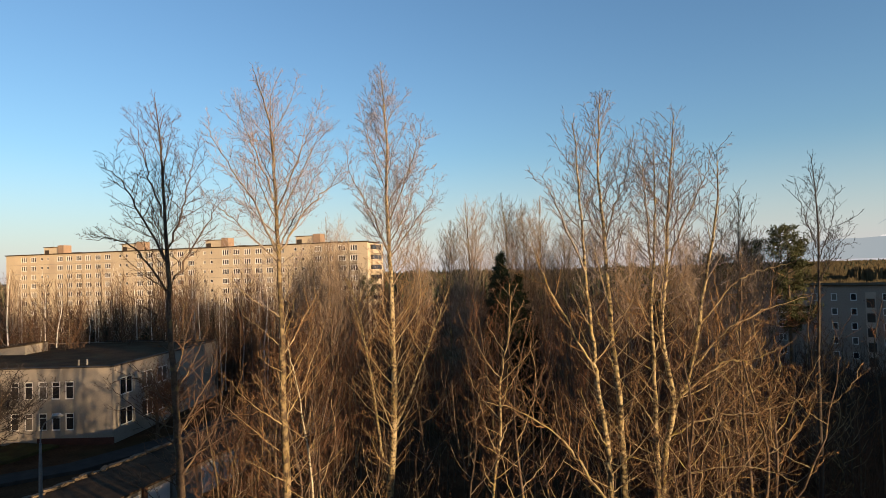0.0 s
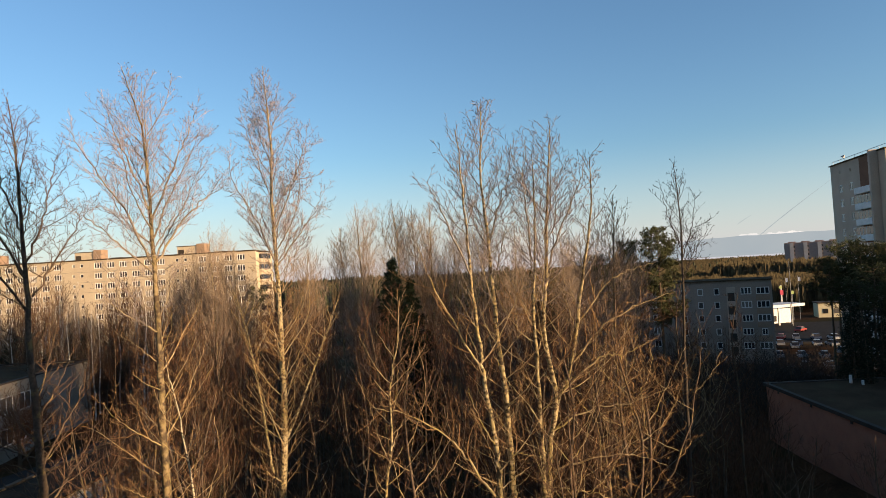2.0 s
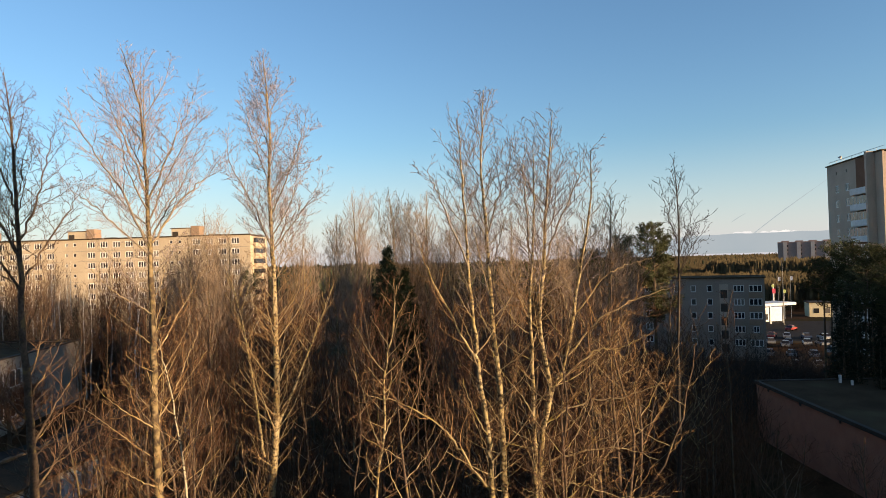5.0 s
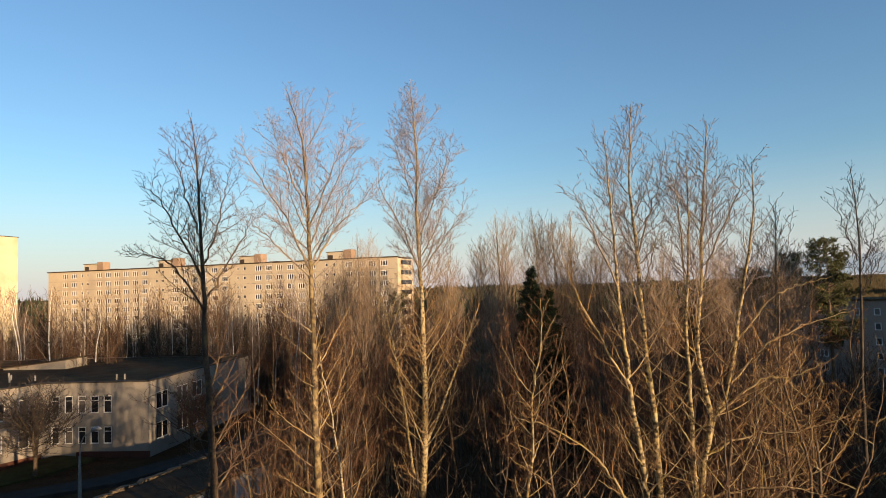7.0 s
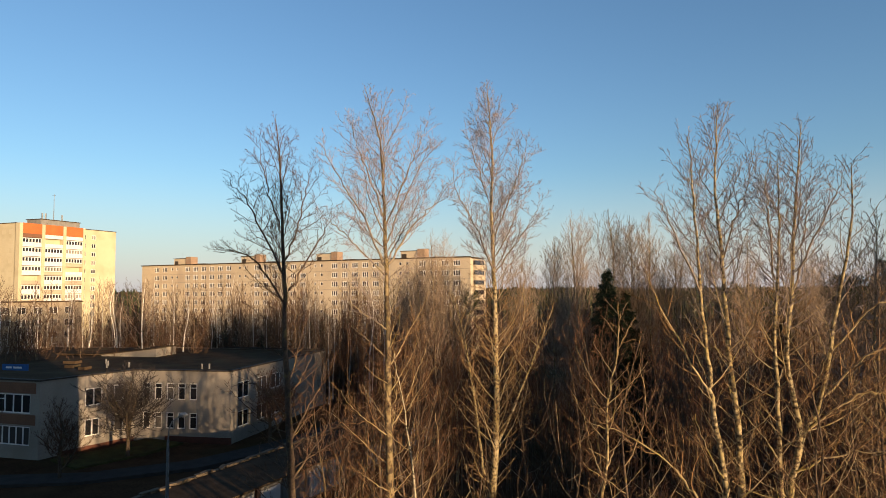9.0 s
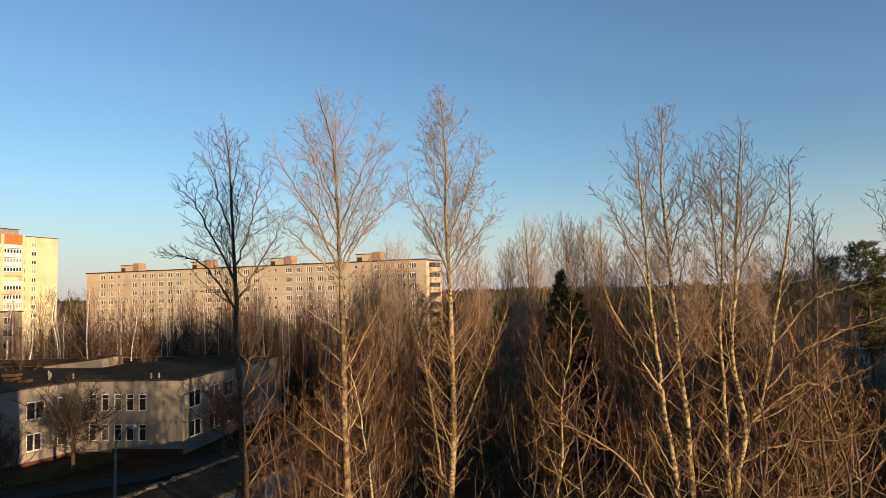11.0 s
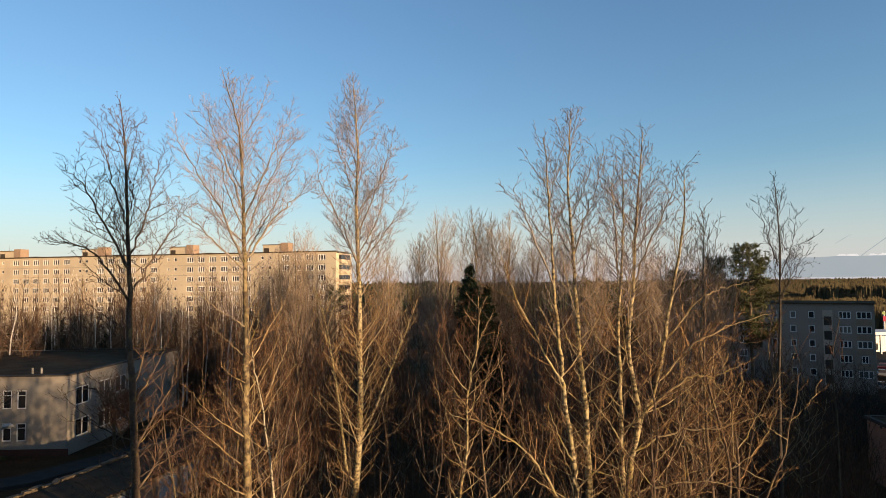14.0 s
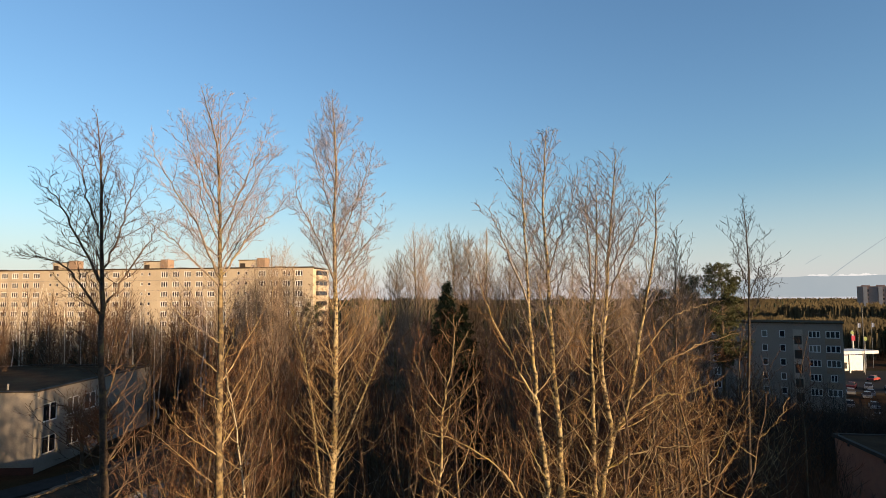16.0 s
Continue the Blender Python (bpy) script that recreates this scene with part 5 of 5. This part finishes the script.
# pale birches before the long block and the yellow tower
pale = [(variant(60 + i, 17, 0.13, 2.4, BIRCH, TWIG_PALE, TWIG_PALE, base=0.3, name="birch_tree", label="pale slender birch before the apartment blocks", twig_r=0.014, orders=FAR_ORDERS, gap=0.5, steep=(52, 26), seg=0.6, group="birches before the blocks"), 17) for i in range(3)]
places = []
for k in range(48):
    a = radians(rng.uniform(-50, -11))
    d = rng.uniform(100, 150)
    if math.degrees(a) < -24:
        d = rng.uniform(108, 150)
    places.append((d * math.sin(a), d * math.cos(a), rng.uniform(13, 20)))
for k in range(60):
    a = radians(rng.uniform(-52, -15))
    d = rng.uniform(112, 150)
    places.append((d * math.sin(a), d * math.cos(a), EYE + d * math.tan(radians(rng.uniform(-1.6, 1.3)))))
scatter(pale, places, rng)
brown = [(variant(63 + i, 17, 0.12, 3.2, MID_BARK, TWIG_BROWN, TWIG_BROWN, base=0.1, label="bare brown tree before the apartment blocks", twig_r=0.016, orders=FAR_ORDERS, gap=0.5, steep=(60, 28), seg=0.6), 17) for i in range(2)]
places = []
for k in range(140):
    a = radians(rng.uniform(-50, -9))
    d = rng.uniform(98, 150) if math.degrees(a) > -24 else rng.uniform(106, 150)
    places.append((d * math.sin(a), d * math.cos(a), EYE - d * math.tan(radians(rng.uniform(-1.4, 2.3)))))
scatter(brown, places, rng)


round_tree = [(variant(66, 8.5, 0.2, 5.0, DARK_BARK, DARK_BARK, TWIG_RED, base=0.2, name="garden_tree", label="round-crowned bare tree before the white building", twig_r=0.014, stems=4, gap=0.2, steep=(66, 20), kink=0.24, group="trees round the white building"), 8.5)]
scatter(round_tree, [(-50.0, 52.8, 7.6), (-37.6, 71.0, 8.2), (-38.5, 77, 7.4), (-62, 54, 6.5)], rng, 1.05, 1.2)


spreading = [(variant(68, 9.4, 0.17, 6.0, DARK_BARK, DARK_BARK, TWIG_DARK, base=0.2, name="garden_tree", label="wide bare garden tree before the white building", twig_r=0.014, stems=7, gap=0.16, steep=(80, 34), kink=0.22, group="trees round the white building"), 9.4)]
scatter(spreading, [(-49.5, 61.5, 9.6)], rng, 1.3, 1.35)


# ---------------------------------------------------------------- conifers
def conifer(seed, height, reach, mat, kind, full=1.0, bare=0.6):
    g = random.Random(seed)
    t = thing("pine_tree" if kind == "pine" else "spruce_tree", Matrix.Identity(4), "dark green pine with a ragged crown" if kind == "pine" else "dark narrow spruce among bare trees", "tree", "evergreens")
    part("trunk", Solid().tube([Vector((0, 0, -0.5)), Vector((0.1, 0, height * 0.5)), Vector((0, 0.1, height * 0.97))], [0.22, 0.16, 0.03], 8), DARK_BARK, t, smooth=True)
    br, nd = Solid(), Solid()
    z = height * (bare if kind == "pine" else 0.08)
    while z < height * 0.985:
        u = z / height
        if kind == "pine":
            ln = reach * max(0.12, math.sin(math.pi * min(1, (u - bare + 0.07) / (1.09 - bare))) ** 0.7) * g.uniform(0.5, 1.15)
        else:
            ln = reach * (1.02 - u) ** 0.95 * g.uniform(0.72, 1.12)
        a = g.uniform(0, 6.28)
        rise = g.uniform(0.1, 0.5) if kind == "pine" else g.uniform(-0.35, 0.0)
        d = Vector((math.cos(a), math.sin(a), rise)).normalized()
        p0 = Vector((0, 0, z))
        p1 = p0 + d * ln
        br.tube([p0, p0.lerp(p1, 0.5) + Vector((0, 0, -0.05 * ln)), p1], [0.05, 0.035, 0.012], 4, False)
        for j in range(int((5 + ln * (9 if kind == "pine" else 7)) * full)):
            f = g.uniform(0.3 if kind == "pine" else 0.1, 1.05)
            c = p0.lerp(p1, f) + Vector((g.gauss(0, 0.16), g.gauss(0, 0.16), g.gauss(0.06, 0.14))) * (1 + ln * 0.15)
            w = Vector((d.x + g.gauss(0, 0.7), d.y + g.gauss(0, 0.7), g.gauss(0.3 if kind == "pine" else -0.15, 0.4))).normalized()
            for q in range(7 if kind == "pine" else 5):
                w2 = (w + Vector((g.gauss(0, 0.6), g.gauss(0, 0.6), g.gauss(0, 0.6)))).normalized()
                s = w2.orthogonal().normalized() * g.uniform(0.022, 0.042)
                e = c + w2 * g.uniform(0.22, 0.48)
                n = len(nd.v)
                nd.v += [tuple(c - s), tuple(c + s), tuple(e)]
                nd.f.append((n, n + 1, n + 2))
        z += (0.14 if kind == "pine" else 0.11) * g.uniform(0.6, 1.4)
    part("branch_frame", br, DARK_BARK, t)
    part("needles", nd, mat, t, "tufts of needles")
    return t


rng = random.Random(8)
pines = [(conifer(70 + i, 21, 4.2, NEEDLE, "pine", 1.0, 0.7), 21) for i in range(2)]
spruces = [(conifer(75, 20, 3.0, SPRUCE, "spruce"), 20)]
full_pines = [(conifer(72, 21, 3.0, NEEDLE, "pine", 2.0, 0.5), 21)]
scatter(full_pines, [(31.2, 68.2, 22.0), (28.0, 69.5, 20.6), (25.5, 74, 19.2)], rng, 0.9, 1.05)
stand = [(15.5, 72, 18), (-26, 140, 17), (62, 140, 17)]
for az, el, d in ((36.9, -0.6, 92), (38.0, 0.6, 98), (39.0, 0.5, 92), (39.6, 0.4, 97), (40.6, 0.1, 88), (41.4, 0.1, 94), (42.4, 0.2, 90), (41.6, -1.0, 84), (43.2, 0.0, 88), (42.0, -2.0, 80), (38.8, -1.2, 88), (39.8, -1.3, 82), (37.4, -1.5, 100), (40.8, -0.6, 98), (42.8, -1.4, 84), (41.0, -2.4, 78)):
    a = radians(az)
    x, y = d * math.sin(a), d * math.cos(a)
    stand.append((x, y, EYE + d * math.tan(radians(el)) - ground_z(x, y)))
# unseen pines, added right of the view to shade the car park
for x, y, h in ((113, 86, 20), (117, 91, 22), (115, 97, 19), (121, 99, 23), (119, 105, 20), (125, 108, 22), (122, 112, 21), (128, 103, 22), (111, 92, 18), (127, 115, 20)):
    stand.append((x, y, h))
scatter(pines, stand, rng, 0.75, 1.0)
scatter([(conifer(79, 20, 6.0, SPRUCE, "spruce", 3.4), 20)], [(1.7, 69.9, 19.9), (3.6, 71.5, 17.6)], rng, 1.0, 1.05)
places = []
# spruces behind the white building, more and taller to stand in for shade
for k in range(40):
    x = rng.uniform(-96, -36)
    places.append((x, 100 + rng.uniform(0, 9) - 0.05 * x, rng.uniform(9.0, 13.0)))
for az, d, h in ((37.7, 79, 14.0), (38.1, 76, 13.5), (38.4, 80, 14.5), (39.2, 84, 14.0), (40.0, 78, 13.5), (40.7, 82, 14.5), (41.5, 79, 13.0), (42.3, 76, 13.0), (43.2, 78, 12.5), (38.9, 74, 10.5), (40.4, 72, 10.0), (41.9, 71, 9.5)):
    places.append((d * math.sin(radians(az)), d * math.cos(radians(az)), h))
scatter(spruces, places + [(64.0, 80, 18.6), (66.5, 78, 17.6), (36, 150, 18), (40, 150, 17)], rng)


# ---------------------------------------------------------------- thickets
def thicket(seed, mat, size, height, n, twig_r):
    tr = Tree(seed, twig_r, FAR_ORDERS, 0.5, 0.24, 0.12)
    for k in range(n):
        x, y = tr.rng.gauss(0, size * 0.45), tr.rng.gauss(0, size * 0.45)
        way = Vector((tr.rng.gauss(0, 0.3), tr.rng.gauss(0, 0.3), 1))
        tr.limb(tr.shoot(Vector((x, y, -0.3)), way, height * tr.rng.uniform(0.6, 1.1), 0.5, 0.08, 0.16), 0.035, 4)
    s = tr.twigs
    for lm in tr.limbs:
        q = len(s.v)
        s.v += lm.v
        s.f += [tuple(q + i for i in f) for f in lm.f]
    return s.mesh("thicket", mat)


forms = [thicket(80, TWIG_RED, 2.2, 4.2, 16, 0.009), thicket(81, TWIG, 2.0, 5.0, 14, 0.009), thicket(82, TWIG_BROWN, 2.4, 3.4, 16, 0.01), thicket(83, TWIG_DARK, 2.2, 4.0, 16, 0.01)]
rng = random.Random(9)


def bush(x, y, s, i, label="bare tangled undergrowth"):
    o = new("thicket", forms[i])
    o.matrix_world = Matrix.Translation((x, y, ground_z(x, y) - 0.1)) @ Matrix.Rotation(rng.uniform(0, 6.28), 4, "Z") @ Matrix.Diagonal((s, s, s * rng.uniform(0.85, 1.2), 1))
    tagged(o, label, "undergrowth", "undergrowth of the wood", "stuff")


for k in range(90):
    a = radians(rng.uniform(-22, 33))
    d = 24 * (110 / 24) ** rng.random()
    x, y = d * math.sin(a), d * math.cos(a)
    if (x > 32 and 36 < y < 66) or (d < 52 and a > 0.36):
        continue
    bush(x, y, rng.uniform(0.8, 1.5), rng.choice((0, 2, 2)))
# shrubs on the right: mostly the dark form, shade put into twig colour
for k in range(26):
    a = radians(rng.uniform(26, 37))
    d = rng.uniform(72, 108)
    bush(d * math.sin(a), d * math.cos(a), rng.uniform(1.0, 1.9), rng.choice((3, 3, 3, 2)))
for k in range(40):
    a = radians(rng.uniform(25, 38))
    d = rng.uniform(98, 122)
    bush(d * math.sin(a), d * math.cos(a), rng.uniform(0.8, 1.5), rng.choice((3, 3, 3, 2)))
for k in range(26):
    a = radians(rng.uniform(24, 34.5))
    d = rng.uniform(94, 108)
    bush(d * math.sin(a), d * math.cos(a), rng.uniform(1.5, 2.3), rng.choice((3, 3, 3, 2)))
for k in range(24):
    a = radians(rng.uniform(32.6, 38))
    d = rng.uniform(106, 126)
    bush(d * math.sin(a), d * math.cos(a), rng.uniform(0.5, 0.9), rng.choice((3, 3, 3, 2)), "low bare shrubs beside the car park")
for k in range(34):
    a = radians(rng.uniform(32.8, 40))
    d = rng.uniform(112, 128)
    bush(d * math.sin(a), d * math.cos(a), rng.uniform(0.8, 1.3), rng.choice((3, 3, 3, 2)))
for k in range(22):
    a = radians(rng.uniform(15, 23))
    d = rng.uniform(36, 62)
    bush(d * math.sin(a), d * math.cos(a), rng.uniform(1.2, 2.1), rng.choice((0, 0, 2)))
for k in range(40):
    a = radians(rng.uniform(22, 31.5))
    d = rng.uniform(34, 66)
    bush(d * math.sin(a), d * math.cos(a), rng.uniform(0.8, 1.5), rng.choice((0, 2, 2)), "bare brown shrubs in shade beside the brick hall")
for k in range(110):
    a = radians(rng.uniform(-48, -12))
    d = rng.uniform(108, 150)
    bush(d * math.sin(a), d * math.cos(a), rng.uniform(1.6, 2.8), rng.choice((0, 0, 2)))


# ---------------------------------------------------------------- far woods
def far_woods(name, mat, seed, count, near, far, az0, az1, h0, h1, pointed, label):
    g = random.Random(seed)
    s = Solid()
    for k in range(count):
        a = radians(g.uniform(az0, az1))
        d = near * (far / near) ** g.random()
        x, y = d * math.sin(a), d * math.cos(a)
        h = g.uniform(h0, h1)
        w = h * (g.uniform(0.06, 0.11) if pointed else g.uniform(0.07, 0.15))
        gz = ground_z(x, y) - 0.5
        n = len(s.v)
        if not pointed:
            for k in range(15):
                t, q = g.uniform(0, 6.283), g.uniform(0.0, 1.0) if k > 1 else 0.0
                cx, cy = x + w * 2.6 * q * math.cos(t), y + w * 2.6 * q * math.sin(t)
                low, tip = (0.0, 0.9) if k < 2 else (g.uniform(0.35, 0.6), 1.0 - 0.2 * q * q - g.uniform(0, 0.08))
                o = g.uniform(0.10, 0.16) if k < 2 else h * g.uniform(0.016, 0.04)
                n = len(s.v)
                s.v += [(cx - o * math.cos(a), cy + o * math.sin(a), gz + h * low), (cx + o * math.cos(a), cy - o * math.sin(a), gz + h * (low + 0.05)), (cx + o * 0.9 * math.cos(a), cy, gz + h * (tip - 0.08)), (cx - o * 0.6 * math.cos(a), cy, gz + h * tip)]
                s.f += [(n, n + 1, n + 2), (n, n + 2, n + 3)]
            continue
        lv = ((0.0, 0.5), (0.4, 1.0), (0.78, 0.55))
        for f, q in lv:
            for i in range(4):
                t = 6.283 * i / 4 + g.uniform(-0.5, 0.5)
                r = w * q * g.uniform(0.6, 1.4)
                s.v.append((x + r * math.cos(t), y + r * math.sin(t), gz + h * (f + g.uniform(-0.06, 0.06))))
        s.v.append((x + g.gauss(0, w * 0.3), y, gz + h))
        for j in range(len(lv) - 1):
            for i in range(4):
                i2 = (i + 1) % 4
                s.f.append((n + 4 * j + i, n + 4 * j + i2, n + 4 * j + 4 + i2, n + 4 * j + 4 + i))
        e = n + 4 * len(lv) - 4
        for i in range(4):
            s.f.append((e + i, e + (i + 1) % 4, e + 4))
    return single(name, s, mat, label, "woods", kind="stuff")


far_woods("far_woods", FARWOOD, 90, 14000, 270, 1800, 14, 46, 7, 13, False, "distant bare woods in low evening sun")
far_woods("far_woods", FARWOOD, 92, 900, 380, 1600, -36, 14, 9, 14, False, "distant bare woods behind the apartment blocks")
far_woods("far_woods", FARWOOD, 94, 420, 430, 505, 29, 40, 15, 20, False, "distant bare woods before the far apartment block")
far_woods("far_pinewood", FARPINE, 91, 700, 700, 2600, 14, 46, 10, 15, True, "distant dark pine woods along the horizon")
far_woods("far_pinewood", FARPINE, 93, 1700, 340, 2600, -58, 14, 11, 17, True, "dark pine woods beyond the apartment blocks")


# ---------------------------------------------------------------- cars
def car(x, y, turn, paint, label):
    t = thing("car", pose(x, y, ground_z(x, y) + 0.32, 0, 0, turn), label, "car", "parked cars")
    b = Solid()
    ring = [(-2.1, 0.35), (-2.0, 0.8), (-1.2, 0.92), (1.1, 0.95), (2.0, 0.75), (2.15, 0.4)]
    for y0 in (-0.85, 0.85):
        b.v += [(px, y0, pz) for px, pz in ring]
    b.f += [tuple(range(6)), tuple(reversed(range(6, 12)))] + [(i, i + 6, (i + 1) % 6 + 6, (i + 1) % 6) for i in range(6)]
    part("body", b, paint, t)
    c = Solid()
    for y0, s in ((-0.75, 1), (0.75, 1)):
        c.v += [(-1.5, y0, 0.9), (-1.0, y0 * 0.85, 1.42), (0.35, y0 * 0.85, 1.44), (1.05, y0, 0.92)]
    c.f += [(0, 1, 2, 3), (7, 6, 5, 4), (0, 4, 5, 1), (1, 5, 6, 2), (2, 6, 7, 3)]
    part("cabin", c, DARKGLASS, t, "dark windows")
    part("roof", Solid().box((-1.0, -0.62, 1.42), (0.35, 0.62, 1.47)), paint, t)
    for wx in (-1.3, 1.3):
        for wy in (-0.8, 0.8):
            w = part("wheel", Solid().tube([Vector((wx, wy - 0.1, 0.3)), Vector((wx, wy + 0.1, 0.3))], [0.31, 0.31], 12), RUBBER, t)


paints = [material("car_paint_" + n, c, rough=0.35, scale=2, fine=10, bump=0) for n, c in (("silver", (0.26, 0.265, 0.275)), ("white", (0.46, 0.46, 0.45)), ("dark_blue", (0.05, 0.07, 0.12)), ("red", (0.32, 0.05, 0.04)))]
for x, y, tn, i, lb in ((78, 112, 60, 0, "silver parked car on dark asphalt"), (81.5, 110.5, 62, 1, "white parked car on dark asphalt"), (85, 108.5, 58, 0, "silver parked car on dark asphalt"), (72, 108, 150, 2, "dark blue parked car on dark asphalt"), (66, 104, 150, 0, "silver parked car in shade"), (92, 118, 40, 3, "red parked car on dark asphalt"), (96, 126, 40, 1, "white parked car on dark asphalt"), (89, 114, 30, 2, "dark blue parked car on dark asphalt"), (82, 126, 60, 0, "silver parked car in shade"), (85.5, 124, 60, 1, "white parked car in shade"), (79, 128, 60, 2, "dark blue parked car in shade"), (89, 122, 60, 0, "silver parked car in shade"), (113.6, 164.6, 35, 3, "red parked car by the station"), (93, 137, 60, 0, "silver parked car by the station"), (70, 96, 150, 0, "silver parked car among bushes"), (74, 93, 150, 2, "dark blue parked car among bushes")):
    car(x, y, tn, paints[i], lb)
cg = random.Random(12)
for d, n, hue in ((170, 4, (0, 2, 1, 0)), (182, 4, (3, 0, 2, 1))):
    for i in range(n):
        a = radians(33.3 + 3.4 * i / (n - 1) + cg.gauss(0, 0.1))
        car(d * math.sin(a), d * math.cos(a), 60 + cg.gauss(0, 8), paints[hue[i]], ("silver", "white", "dark blue", "red")[hue[i]] + " parked car between the block and the station")


# ---------------------------------------------------------------- low cloud bank and a vapour trail, very far
def cloud_bank():
    CLOUD = glow_material("grey_cloud", (0.160, 0.192, 0.212), (0.195, 0.218, 0.228), 0.004)
    PUFF = glow_material("bright_cloud_tops", (0.28, 0.295, 0.31), (0.56, 0.52, 0.47), 0.01)
    g = random.Random(3)
    D = 4300.0

    def band(name, mat, a0, a1, low, high, n, label, off):
        s = Solid()
        for i in range(n + 1):
            a = radians(a0 + (a1 - a0) * i / n)
            fade = smooth01(min(i / n * 2.8, (n - i) / n * 5))
            for k, e in enumerate((low, low + (high(i / n) - low) * fade)):
                s.v.append(((D + off) * math.sin(a), (D + off) * math.cos(a), EYE + (D + off) * math.tan(radians(e))))
        s.f = [(2 * i, 2 * i + 2, 2 * i + 3, 2 * i + 1) for i in range(n)]
        return single(name, s, mat, label, "cloud", kind="structure")

    band("backdrop_cloud", CLOUD, 14, 58, -0.02, lambda u: 1.55 + 0.08 * noise.noise((u * 30, 0, 0)), 120, "low grey cloud bank on the horizon", 0)
    band("backdrop_cloud_tops", PUFF, 28.6, 36.2, 1.3, lambda u: 1.45 + 0.30 * smooth01(2.2 * max(0.0, noise.noise((u * 11, 3, 0)) + 0.30)) * (0.8 + 0.35 * abs(noise.noise((u * 42, 7, 0)))), 240, "bright cloud tops above the grey bank", 30)

    trail = glow_material("vapour_trail", (0.155, 0.185, 0.205), (0.19, 0.22, 0.235), 0.01)
    for a0, e0, a1, e1, w in ((31.4, 0.75, 37.5, 5.5, 5.5), (30.6, 2.5, 31.7, 3.2, 4)):
        s = Solid()
        n = 40
        for i in range(n + 1):
            u = i / n
            a, e = radians(a0 + (a1 - a0) * u), radians(e0 + (e1 - e0) * u ** 0.9)
            p = Vector((4400 * math.sin(a), 4400 * math.cos(a), EYE + 4400 * math.tan(e)))
            k = w * (0.35 + 0.65 * math.sin(math.pi * min(u * 1.2, 1)) ** 0.6) * (1 + 0.5 * noise.noise((u * 25, 1, 1)))
            s.v += [(p.x, p.y, p.z - k / 2), (p.x, p.y, p.z + k / 2)]
        s.f = [(2 * i, 2 * i + 2, 2 * i + 3, 2 * i + 1) for i in range(n)]
        single("backdrop_vapour_trail", s, trail, "thin grey vapour trail in the sky", "vapour trail", kind="structure")


cloud_bank()
